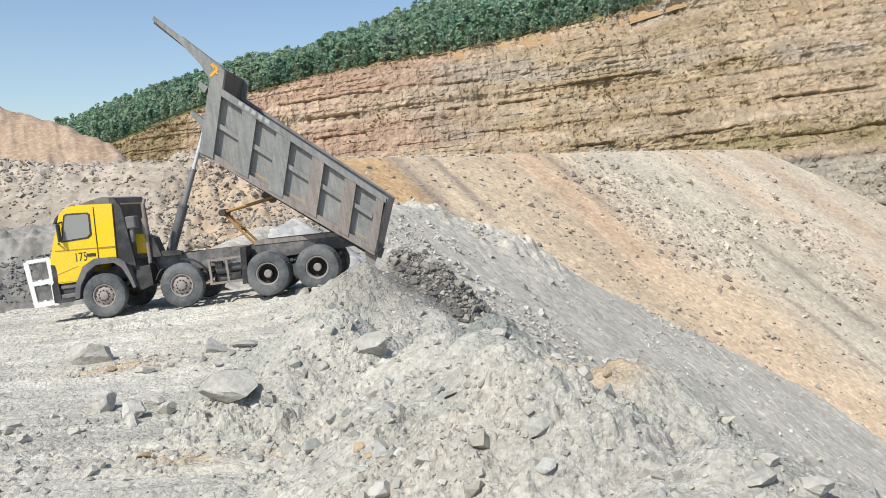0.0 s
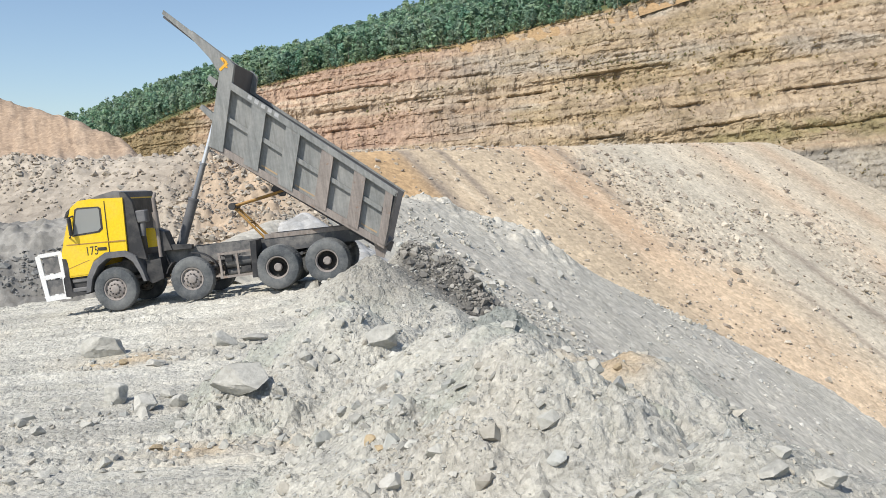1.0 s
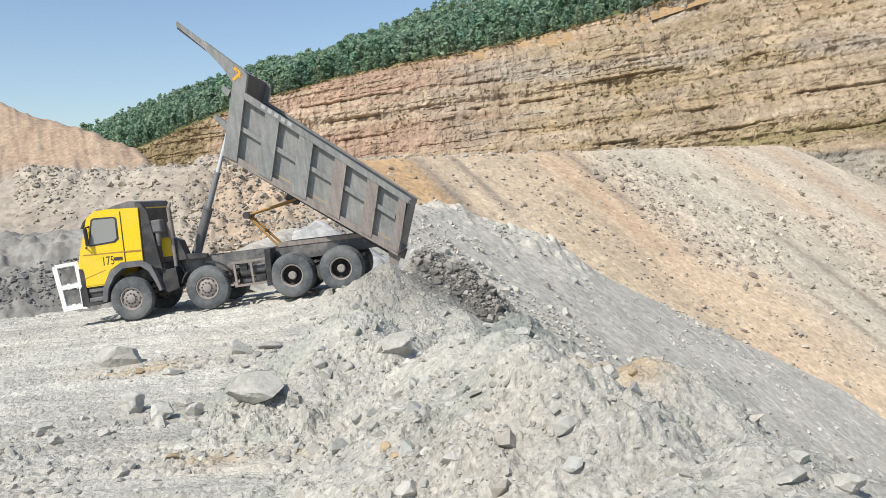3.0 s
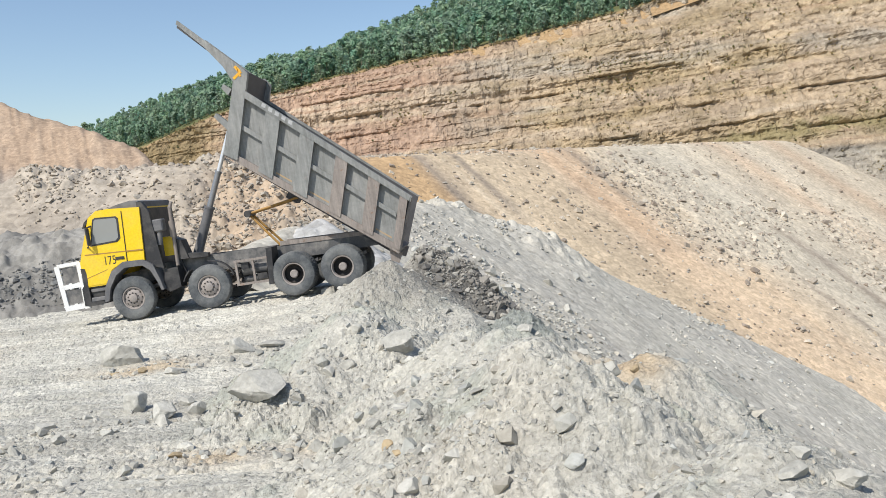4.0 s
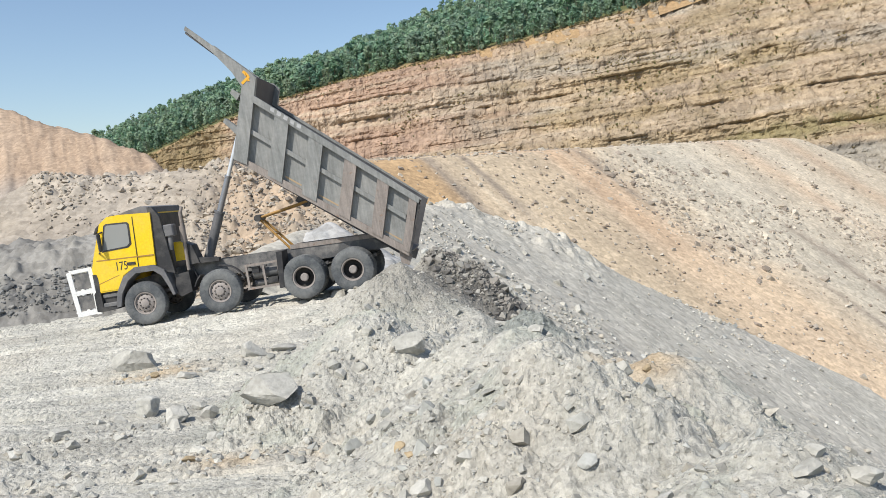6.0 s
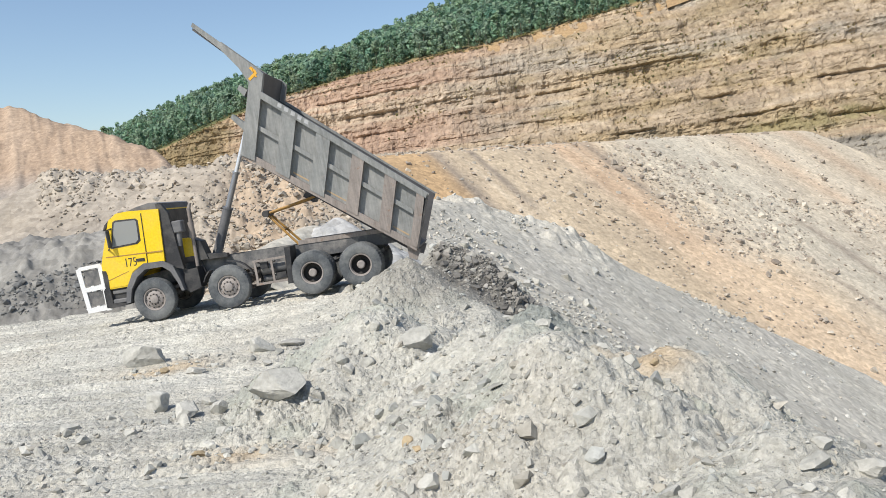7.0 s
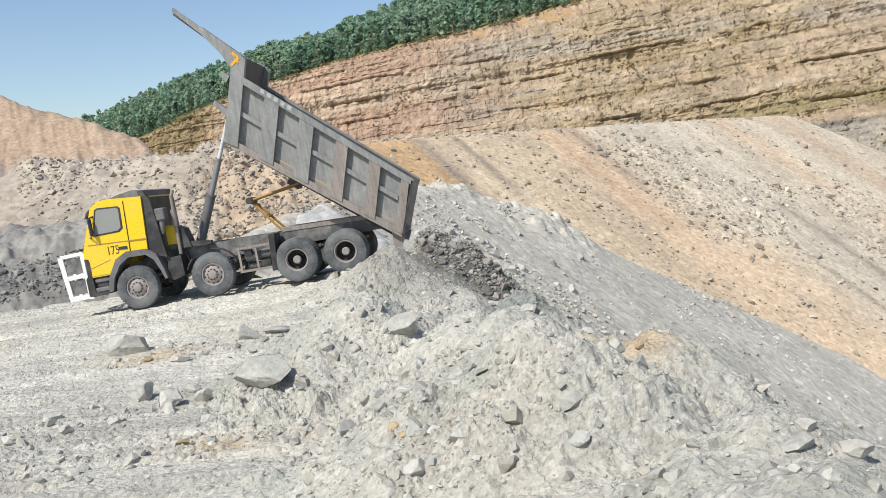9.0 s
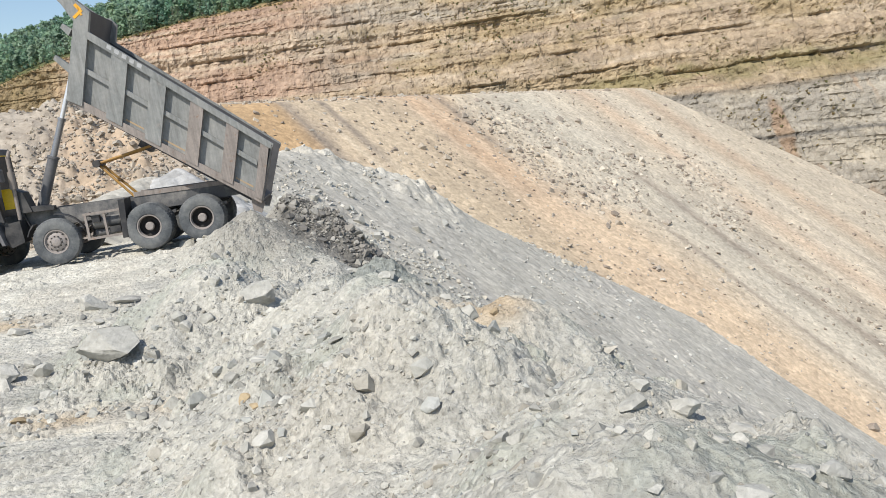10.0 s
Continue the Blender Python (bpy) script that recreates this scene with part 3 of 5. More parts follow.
def paint(name, colour, rough, dust=(0.42, 0.39, 0.34), dusty=0.35, scale=2.0, metal=0.0, wear=None, runs=False):
    mat, nt, bsdf = material(name, rough, metal)
    pos = nt.nodes.new("ShaderNodeTexCoord").outputs["Object"]
    wide, fine = tex_noise(nt, scale, 6, 0.65, pos), tex_noise(nt, scale * 9, 5, 0.65, pos)
    c = mix(nt, 'MULTIPLY', 1.0, colour, ramp(nt, fine.outputs[0], [(0.3, (0.84, 0.84, 0.84)), (0.7, (1.06, 1.06, 1.06))]))
    k = ramp(nt, wide.outputs[0], [(0.42, (0, 0, 0)), (0.78, (dusty,) * 3)])
    c = mix(nt, 'MIX', k, c, dust)
    if wear:
        w = tex_noise(nt, scale * 3.1, 7, 0.7, pos)
        c = mix(nt, 'MIX', ramp(nt, w.outputs[0], [(0.60, (0, 0, 0)), (0.68, (0.8, 0.8, 0.8))]), c, wear)
    nt.links.new(c, bsdf.inputs["Base Color"])
    rr = nt.nodes.new("ShaderNodeMapRange")
    rr.inputs["To Min"].default_value, rr.inputs["To Max"].default_value = rough * 0.85, min(1, rough * 1.25)
    nt.links.new(wide.outputs[0], rr.inputs["Value"])
    nt.links.new(rr.outputs[0], bsdf.inputs["Roughness"])
    if runs:
        m = nt.nodes.new("ShaderNodeMapping")
        m.inputs["Rotation"].default_value = (0, radians(-20), 0)
        m.inputs["Scale"].default_value = (7, 7, 0.7)
        nt.links.new(pos, m.inputs["Vector"])
        st = tex_noise(nt, 1.6, 6, 0.7, m.outputs[0])
        c = mix(nt, 'MULTIPLY', 1.0, c, ramp(nt, st.outputs[0], [(0.33, (0.78, 0.77, 0.75)), (0.5, (1, 1, 1)), (0.70, (1.25, 1.24, 1.2))]))
        nt.links.new(c, bsdf.inputs["Base Color"])
    bump(nt, bsdf, fine.outputs[0] if not runs else wide.outputs[0], 0.15 if not runs else 0.4, 0.01 if not runs else 0.03)
    return mat


yellow_paint = paint("yellow_cab_paint", (0.86, 0.58, 0.02), 0.35, (0.60, 0.47, 0.22), 0.30)
black_plastic = paint("black_plastic", (0.035, 0.035, 0.037), 0.55, (0.30, 0.28, 0.25), 0.35)
grey_plastic = paint("dusty_grey_plastic", (0.13, 0.13, 0.135), 0.6, (0.36, 0.34, 0.31), 0.5)
chassis_paint = paint("dusty_chassis_paint", (0.11, 0.11, 0.11), 0.6, (0.40, 0.37, 0.33), 0.75, 3.0)
body_paint = paint("worn_grey_steel", (0.235, 0.24, 0.23), 0.55, (0.36, 0.35, 0.33), 0.6, 1.4, 0.0, (0.30, 0.28, 0.26), True)
rust_steel = paint("rusty_steel", (0.27, 0.235, 0.21), 0.65, (0.34, 0.30, 0.27), 0.6, 1.6, 0.0, (0.24, 0.15, 0.10), True)
# the body's steel again, darkened for the shade inside and beneath it
shaded_steel = paint("shaded_body_steel", (0.07, 0.07, 0.075), 0.6, (0.2, 0.19, 0.18), 0.4)
white_paint = paint("white_paint", (0.80, 0.80, 0.78), 0.45, (0.5, 0.47, 0.42), 0.3, 3.0)
rubber = paint("dusty_tyre_rubber", (0.085, 0.092, 0.098), 0.85, (0.33, 0.33, 0.31), 0.6, 2.5)
rim_paint = paint("dusty_wheel_paint", (0.30, 0.27, 0.25), 0.6, (0.38, 0.33, 0.29), 0.6, 4.0)
dark_rim = paint("dark_wheel_dish", (0.03, 0.028, 0.027), 0.6, (0.14, 0.12, 0.10), 0.5, 4.0)
ochre_paint = paint("chipped_ochre_paint", (0.40, 0.22, 0.055), 0.55, (0.30, 0.22, 0.14), 0.6, 5.0)
orange_mark = paint("orange_mark_paint", (0.85, 0.42, 0.03), 0.5, (0.5, 0.4, 0.25), 0.3)
faded_orange = paint("faded_orange_paint", (0.46, 0.33, 0.19), 0.7, (0.33, 0.30, 0.27), 0.9, 6.0)
chalk = paint("faded_white_lettering", (0.46, 0.46, 0.45), 0.7, (0.3, 0.3, 0.3), 0.8, 8.0)
ram_steel = paint("dull_ram_steel", (0.30, 0.30, 0.31), 0.35, (0.3, 0.29, 0.27), 0.3, 3.0, 0.6)
chrome = paint("bright_ram_steel", (0.72, 0.73, 0.74), 0.3, (0.5, 0.5, 0.5), 0.2, 3.0, 0.45)
# opaque panes; the grey base paints in sky reflection and the light interior
glass, _nt, _b = material("reflection_grey_glass", 0.06)
_b.inputs["Base Color"].default_value = (0.26, 0.27, 0.26, 1)
_b.inputs["Specular IOR Level"].default_value = 0.9
lamp_glass, _nt, _b = material("lamp_glass", 0.12)
_b.inputs["Base Color"].default_value = (0.55, 0.56, 0.56, 1)

RADIUS = 0.605


def make_wheel(parent, x, y, side, kind):
    """side: +1 on the camera's flank; kind: front or rear (twin tyres)."""
    hub = new("wheel")
    hub.parent = parent
    hub.matrix_basis = Matrix.Translation((x, y, RADIUS)) @ Matrix.Rotation(0.0 if side > 0 else math.pi, 4, 'Z') @ Matrix.Rotation(x * 1.7, 4, 'Y')
    widths = [0.0] if kind == "front" else [0.0, -0.36]
    for off in widths:
        bm = bmesh.new()
        pr = [(0.10, 0.305), (0.135, 0.33), (0.155, 0.42), (0.155, 0.50), (0.138, 0.555), (0.132, 0.585), (0.09, 0.605), (0.0, 0.608), (-0.09, 0.605), (-0.132, 0.585), (-0.155, 0.50), (-0.135, 0.33), (-0.10, 0.305)]
        lug = lambda j, k: (-0.022 if (4 <= j <= 6 and k % 2) or (8 <= j <= 9 and (k + 1) % 2) else 0.0) if 4 <= j <= 9 else 0.0
        lathe(bm, [(yy + off, r) for yy, r in pr], 88, lug)
        part("tyre", bm, rubber, hub, "dusty black lorry tyre with chunky tread", True)
    bm = bmesh.new()
    if kind == "front":
        lathe(bm, [(0.10, 0.315), (0.125, 0.312), (0.12, 0.285), (0.075, 0.272), (0.07, 0.25), (0.10, 0.215), (0.12, 0.17), (0.12, 0.12), (0.15, 0.115), (0.165, 0.085), (0.165, 0.0)], 48)
        lathe(bm, [(-0.10, 0.315), (-0.12, 0.29), (0.02, 0.27)], 48)
        part("rim", bm, rim_paint, hub, "dusty brown steel wheel rim", True)
        # the rim is unpierced: solid dark plugs colour in the hand holes' shade
        for k in range(10):
            bm = bmesh.new()
            a = 2 * math.pi * k / 10
            tube(bm, (0.232 * math.cos(a), 0.075, 0.232 * math.sin(a)), (0.232 * math.cos(a), 0.094, 0.232 * math.sin(a)), 0.024, sides=10)
            part("hole_plug", bm, dark_rim, hub, "dark plug drawn for the shade in a hand hole")
        for k in range(10):
            bm = bmesh.new()
            a = 2 * math.pi * (k + 0.5) / 10
            tube(bm, (0.145 * math.cos(a), 0.115, 0.145 * math.sin(a)), (0.145 * math.cos(a), 0.155, 0.145 * math.sin(a)), 0.017, sides=6)
            part("wheel_nut", bm, dark_rim, hub)
    else:
        lathe(bm, [(0.10, 0.315), (0.125, 0.312), (0.12, 0.285), (0.05, 0.272), (0.03, 0.262)], 48)
        part("rim", bm, rim_paint, hub, "dusty steel rim edge", True)
        bm = bmesh.new()
        lathe(bm, [(0.04, 0.266), (-0.10, 0.255), (-0.13, 0.20), (-0.13, 0.13), (0.02, 0.12)], 40)
        part("dish", bm, dark_rim, hub, "dark deep-dished wheel centre", True)
        bm = bmesh.new()
        lathe(bm, [(-0.1, 0.115), (0.05, 0.112), (0.06, 0.095), (0.075, 0.09), (0.08, 0.05), (0.07, 0.0)], 24)
        for k in range(8):
            a = 2 * math.pi * k / 8
            tube(bm, (0.085 * math.cos(a), 0.06, 0.085 * math.sin(a)), (0.085 * math.cos(a), 0.085, 0.085 * math.sin(a)), 0.012, sides=6)
        part("hub_cap", bm, rim_paint, hub, "dusty hub with bolts", True)
    return hub


TILT = radians(38.0)
HINGE = (-7.49, 0.78)


def body_point(u, y, w):
    """From along and above the tipping body's floor to the lorry's frame."""
    return Vector((HINGE[0] + u * math.cos(TILT) - w * math.sin(TILT), y, HINGE[1] + u * math.sin(TILT) + w * math.cos(TILT)))


LEAN = 0.38
HALF = 1.25


def top_edge(u):
    return 1.44 + 0.051 * (u - 0.44)


def slab(bm, corners, y0, y1):
    """A plate whose outline is given in the body's u and w."""
    prism(bm, [(body_point(u, 0, w).x, body_point(u, 0, w).z) for u, w in corners], y0, y1)


def make_tipper(parent):
    body = new("tipper_body")
    body.parent = parent
    tagged(body, "raised empty dump body of worn grey steel")
    bm = bmesh.new()
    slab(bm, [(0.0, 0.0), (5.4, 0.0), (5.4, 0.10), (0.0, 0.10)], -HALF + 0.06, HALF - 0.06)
    part("floor", bm, shaded_steel, body, "underside of the dump body, coloured dark for shade")
    for k in range(8):
        bm = bmesh.new()
        u = 0.35 + 0.68 * k
        slab(bm, [(u, -0.07), (u + 0.12, -0.07), (u + 0.12, -0.002), (u, -0.002)], -HALF + 0.1, HALF - 0.1)
        part("floor_bearer", bm, shaded_steel, body)
    for y in (-0.42, 0.42):
        bm = bmesh.new()
        slab(bm, [(0.1, -0.22), (5.0, -0.16), (5.0, -0.072), (0.1, -0.072)], y - 0.06, y + 0.06)
        part("floor_beam", bm, shaded_steel, body)
    for side in (1, -1):
        lo, hi = sorted((side * (HALF - 0.09), side * (HALF - 0.13)))
        bm = bmesh.new()
        slab(bm, [(0, 0), (5.3, 0), (5.85, 1.66), (0.44, 1.42)], lo, hi)
        # the far plate takes the dark steel, its shade set by colour
        part("side_panel", bm, body_paint if side > 0 else shaded_steel, body, "dented grey side plate of the dump body")
        lo, hi = sorted((side * (HALF - 0.092), side * (HALF + 0.06)))
        # ribs: rear post, three box ribs, another, and the head post
        for a, b, top, mat in ((0.0, 0.24, 1.42, rust_steel), (0.86, 1.21, 1.45, rust_steel), (1.86, 2.22, 1.50, rust_steel), (2.90, 3.33, 1.55, body_paint), (3.96, 4.39, 1.60, body_paint)):
            bm = bmesh.new()
            slab(bm, [(a, 0.02), (b, 0.02), (b + LEAN * top, top), (a + LEAN * top, top)], lo, hi)
            bevelled(bm, 0.018)
            part("rib", bm, mat, body)
        bm = bmesh.new()
        slab(bm, [(5.02, 0.0), (5.42, -0.04), (6.12, 1.80), (6.30, 2.12), (6.12, 2.24), (5.88, 2.18)], lo - 0.0, hi + 0.012 * side)
        bevelled(bm, 0.015)
        part("head_post", bm, body_paint, body, "wide grey front corner post")
        # rails
        out = side * (HALF + 0.044)
        lo2, hi2 = sorted((side * (HALF - 0.11), side * (HALF + 0.075)))
        bm = bmesh.new()
        slab(bm, [(0.40, top_edge(0.4) - 0.13), (5.72, top_edge(5.7) - 0.15), (5.78, top_edge(5.8) + 0.02), (0.44, top_edge(0.44) + 0.02)], lo2, hi2)
        bevelled(bm, 0.012)
        part("top_rail", bm, body_paint, body, "scuffed grey top rail")
        bm = bmesh.new()
        slab(bm, [(0.0, -0.06), (5.4, -0.06), (5.42, 0.12), (0.04, 0.12)], *sorted((side * (HALF - 0.08), side * (HALF + 0.035))))
        bevelled(bm, 0.012)
        part("bottom_rail", bm, rust_steel, body, "grimy lower rail with faded orange stripe")
        for a, b in ((0.26, 0.86), (1.21, 1.86), (2.21, 2.90), (3.33, 3.96), (4.39, 5.05)):
            w = 0.76
            bm = bmesh.new()
            slab(bm, [(a + LEAN * w, w), (b + LEAN * w, w + 0.02), (b + LEAN * (w + .12), w + 0.14), (a + LEAN * (w + .12), w + 0.12)], *sorted((side * (HALF - 0.092), side * (HALF + 0.01))))
            bevelled(bm, 0.01)
            part("mid_rail", bm, body_paint, body)
        for a, b in ((0.30, 0.80), (2.25, 2.85), (3.40, 3.9)):
            bm = bmesh.new()
            slab(bm, [(a + LEAN * .2, 0.19), (b + LEAN * .2, 0.19), (b + LEAN * .24, 0.23), (a + LEAN * .24, 0.23)], *sorted((side * (HALF - 0.10), side * (HALF - 0.085))))
            part("stripe", bm, faded_orange, body, "worn orange reflective stripe")
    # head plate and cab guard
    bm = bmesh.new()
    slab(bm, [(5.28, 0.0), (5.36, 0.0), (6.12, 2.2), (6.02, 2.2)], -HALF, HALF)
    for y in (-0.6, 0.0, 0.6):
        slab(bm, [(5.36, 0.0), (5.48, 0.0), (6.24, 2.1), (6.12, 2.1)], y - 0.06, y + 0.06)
    # the wall's inner face lies in shade, so it is coloured dark
    part("head_plate", bm, shaded_steel, body, "steel front wall of the dump body")
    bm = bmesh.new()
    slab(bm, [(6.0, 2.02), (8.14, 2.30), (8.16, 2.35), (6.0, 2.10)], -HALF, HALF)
    part("cab_guard", bm, shaded_steel, body, "long steel canopy over the cab")
    for side in (1, -1):
        bm = bmesh.new()
        dw = 0.0 if side > 0 else -0.1
        slab(bm, [(6.05, 1.74), (6.55, 2.0), (7.2, 2.20 + dw), (8.2, 2.37 + dw), (8.22, 2.48 + dw), (6.1, 2.23 + dw)], *sorted((side * (HALF - 0.04), side * (HALF + 0.03))))
        bevelled(bm, 0.01)
        part("guard_beam", bm, body_paint, body, "pale grey side beam of the canopy")
    bm = bmesh.new()
    slab(bm, [(5.98, 2.03), (6.28, 2.13), (6.25, 2.20), (6.07, 2.15), (6.03, 1.98)], HALF + 0.072, HALF + 0.080)
    slab(bm, [(6.10, 1.85), (6.17, 1.87), (6.09, 2.13), (6.02, 2.12)], HALF + 0.0725, HALF + 0.081)
    part("chevron", bm, orange_mark, body, "orange painted chevron")
    # faded maker's lettering, as plain shapes
    for k in range(5):
        u = 5.02 - 0.21 * k
        bm = bmesh.new()
        w = top_edge(u) - 0.09
        slab(bm, [(u, w), (u + 0.12, w), (u + 0.14, w + 0.10), (u + 0.02, w + 0.10)], HALF + 0.07, HALF + 0.079)
        part("lettering_bar", bm, chalk, body, "faded white lettering mark")
    # lugs at the front and the hinge brackets at the rear
    for u, w, s in ((5.72, 0.62, 0.42), (6.17, 1.45, 0.16)):
        bm = bmesh.new()
        slab(bm, [(u - 0.1, w - 0.05), (u + s, w + 0.2 * s), (u + s, w + 0.2 * s + 0.12), (u - 0.1, w + 0.14)], HALF - 0.2, HALF + 0.03)
        bevelled(bm, 0.015)
        part("lug", bm, body_paint, body, "grey steel lug on the front post")
    for side in (1, -1):
        bm = bmesh.new()
        slab(bm, [(-0.12, -0.30), (0.10, -0.34), (0.34, -0.04), (-0.06, 0.0)], *sorted((side * 0.98, side * 1.12)))
        part("hinge_bracket", bm, rust_steel, body, "rusty hinge bracket under the tail")
    # added black strip that draws the shade of the open rear end
    bm = bmesh.new()
    slab(bm, [(-0.02, 0.02), (0.03, 0.02), (0.48, 1.42), (0.43, 1.42)], HALF - 0.1, HALF + 0.075)
    part("tail_shade", bm, black_plastic, body, "dark strip standing for shade in the rear opening")
    return body


def make_truck():
    truck = new("dump_truck")
    tagged(truck, "yellow four-axle dump truck with its grey body raised", "dump truck")
    yaw, nose = radians(3.0), radians(6.4)
    fwd = Vector((-math.cos(yaw) * math.cos(nose), math.sin(yaw) * math.cos(nose), -math.sin(nose)))
    left = Vector((0, 0, 1)).cross(fwd).normalized()
    up = fwd.cross(left)
    truck.matrix_world = Matrix(((fwd.x, left.x, up.x, -8.269), (fwd.y, left.y, up.y, 24.065), (fwd.z, left.z, up.z, 0.334), (0, 0, 0, 1)))

    # cab
    bm = bmesh.new()
    prism(bm, [(1.28, 1.08), (0.62, 1.08), (0.58, 1.20), (0.40, 1.46), (0.12, 1.60), (-0.50, 1.60), (-0.60, 3.05), (0.30, 3.13), (0.62, 3.12), (0.86, 2.96), (1.20, 2.06), (1.30, 1.75)], -1.22, 1.22)
    bevelled(bm, 0.045, 2, 25)
    cab = part("cab", bm, yellow_paint, truck, "yellow cab shell", True)
    for side in (1, -1):
        y = side * 1.222
        plate = lambda bm, pts, t: prism(bm, pts, *sorted((y - side * 0.02, y + side * t)))
        bm = bmesh.new()
        plate(bm, [(1.16, 1.12), (0.64, 1.12), (0.44, 1.47), (0.12, 1.63), (-0.01, 1.63), (-0.08, 2.98), (0.62, 3.02), (0.80, 2.94), (1.08, 2.06), (1.17, 1.75)], 0.012)
        bevelled(bm, 0.008)
        door = part("door", bm, yellow_paint, cab, "yellow cab door")
        bm = bmesh.new()
        plate(bm, [(0.92, 2.18), (0.16, 2.20), (0.05, 2.28), (0.02, 2.84), (0.08, 2.90), (0.66, 2.94), (0.74, 2.90)], 0.020)
        part("window_frame", bm, black_plastic, cab, "black window surround")
        bm = bmesh.new()
        plate(bm, [(0.87, 2.225), (0.19, 2.245), (0.10, 2.32), (0.07, 2.81), (0.11, 2.86), (0.64, 2.89), (0.70, 2.86)], 0.026)
        part("side_window", bm, glass, cab, "side window glass, pale reflection set in its colour")
        # thin ochre strips paint the shade of the door's pressed creases
        bm = bmesh.new()
        plate(bm, [(1.12, 1.985), (-0.50, 1.91), (-0.50, 1.88), (1.12, 1.955)], 0.018)
        part("seam", bm, ochre_paint, cab, "pressed line along the door, its crease shade painted ochre")
        bm = bmesh.new()
        plate(bm, [(1.17, 1.335), (0.56, 1.50), (0.555, 1.485), (1.17, 1.315)], 0.016)
        part("seam", bm, ochre_paint, cab, "pressed line along the door, its crease shade painted ochre")
        bm = bmesh.new()
        plate(bm, [(1.30, 1.10), (1.19, 1.10), (1.16, 1.42), (1.20, 1.60), (1.31, 1.62)], 0.010)
        part("lamp_surround", bm, black_plastic, cab, "black headlamp surround")
        bm = bmesh.new()
        plate(bm, [(0.28, 1.80), (0.04, 1.79), (0.04, 1.71), (0.28, 1.72)], 0.030)
        part("door_handle", bm, black_plastic, cab, "black door handle recess")
        bm = bmesh.new()
        plate(bm, [(-0.03, 1.62), (-0.015, 1.62), (-0.085, 3.02), (-0.10, 3.02)], 0.014)
        part("door_gap", bm, black_plastic, cab, "dark gap behind the door")
        bm = bmesh.new()
        arch = [(0.78, 0.62), (0.70, 1.02), (0.46, 1.42), (0.10, 1.64), (-0.46, 1.62), (-0.72, 1.44), (-0.86, 1.0), (-0.92, 0.72)]
        inner = [(-0.84, 0.72), (-0.76, 0.98), (-0.62, 1.30), (-0.42, 1.46), (0.08, 1.47), (0.34, 1.30), (0.56, 0.98), (0.66, 0.62)]
        prism(bm, arch + inner, *sorted((side * 0.78, side * 1.26)))
        bevelled(bm, 0.015)
        part("fender", bm, grey_plastic, truck, "grey plastic wheel arch")
        for k, (z0, z1, d) in enumerate(((0.66, 0.78, 0.0), (0.92, 1.03, 0.05))):
            bm = bmesh.new()
            box(bm, (0.93, side * (1.12 - d), (z0 + z1) / 2), (0.46, 0.22, z1 - z0))
            bevelled(bm, 0.02)
            part("step", bm, grey_plastic, truck, "ribbed grey cab step")
        bm = bmesh.new()
        box(bm, (0.94, side * 1.06, 0.86), (0.42, 0.16, 0.44))
        part("step_well", bm, black_plastic, truck)
        bm = bmesh.new()
        box(bm, (1.30, side * 0.98, 1.30), (0.12, 0.42, 0.30))
        bevelled(bm, 0.03)
        part("headlight", bm, lamp_glass, truck, "clear headlamp in a black surround")
        # mirror and its arm
        for p, q in (((0.80, side * 1.20, 2.74), (0.88, side * 1.36, 2.70)), ((1.02, side * 1.20, 2.16), (0.92, side * 1.36, 2.18))):
            bm = bmesh.new()
            tube(bm, p, q, 0.022, sides=8)
            part("mirror_arm", bm, black_plastic, truck)
        bm = bmesh.new()
        box(bm, (0.88, side * 1.36, 2.45), (0.07, 0.16, 0.50))
        bevelled(bm, 0.03)
        part("mirror", bm, black_plastic, truck, "black door mirror housing")
    bm = bmesh.new()
    prism(bm, [(0.42, 3.06), (0.34, 3.12), (0.05, 3.20), (-0.35, 3.26), (-0.56, 3.21), (-0.60, 3.00), (-0.40, 3.04)], -1.16, 1.16)
    bevelled(bm, 0.03, 2)
    part("roof_deflector", bm, grey_plastic, truck, "dark grey roof air deflector", True)
    # fairing behind the cab, on the driver's flank alone
    bm = bmesh.new()
    prism(bm, [(-0.52, 3.20), (-0.66, 3.18), (-0.82, 2.90), (-0.98, 1.30), (-0.52, 1.45)], 1.02, 1.17)
    bevelled(bm, 0.03)
    part("side_fairing", bm, black_plastic, truck, "dark fairing behind the cab")
    bm = bmesh.new()
    prism(bm, [(-0.55, 3.02), (-0.64, 3.0), (-0.66, 1.3), (-0.5, 1.3)], -1.10, 1.01)
    bevelled(bm, 0.03)
    part("cab_back", bm, black_plastic, truck, "dark rear wall of the cab")
    bm = bmesh.new()
    prism(bm, [(0.885, 2.93), (0.865, 2.90), (1.175, 2.10), (1.20, 2.13)], -1.10, 1.10)
    part("windscreen", bm, glass, truck, "windscreen, pale reflection set in its colour")
    bm = bmesh.new()
    prism(bm, [(0.80, 3.03), (1.02, 2.86), (1.10, 2.70), (1.06, 2.70), (0.88, 2.90)], -1.16, 1.16)
    part("sun_visor", bm, black_plastic, truck, "smoked sun visor over the windscreen")
    bm = bmesh.new()
    prism(bm, [(1.31, 1.12), (1.36, 1.06), (1.36, 0.58), (1.20, 0.55), (0.74, 0.58), (0.74, 0.64), (1.16, 0.68), (1.18, 1.12)], -1.24, 1.24)
    bevelled(bm, 0.025)
    part("bumper", bm, black_plastic, truck, "black front bumper")
    bm = bmesh.new()
    prism(bm, [(1.29, 1.16), (1.335, 1.16), (1.345, 1.90), (1.26, 1.98)], -0.86, 0.86)
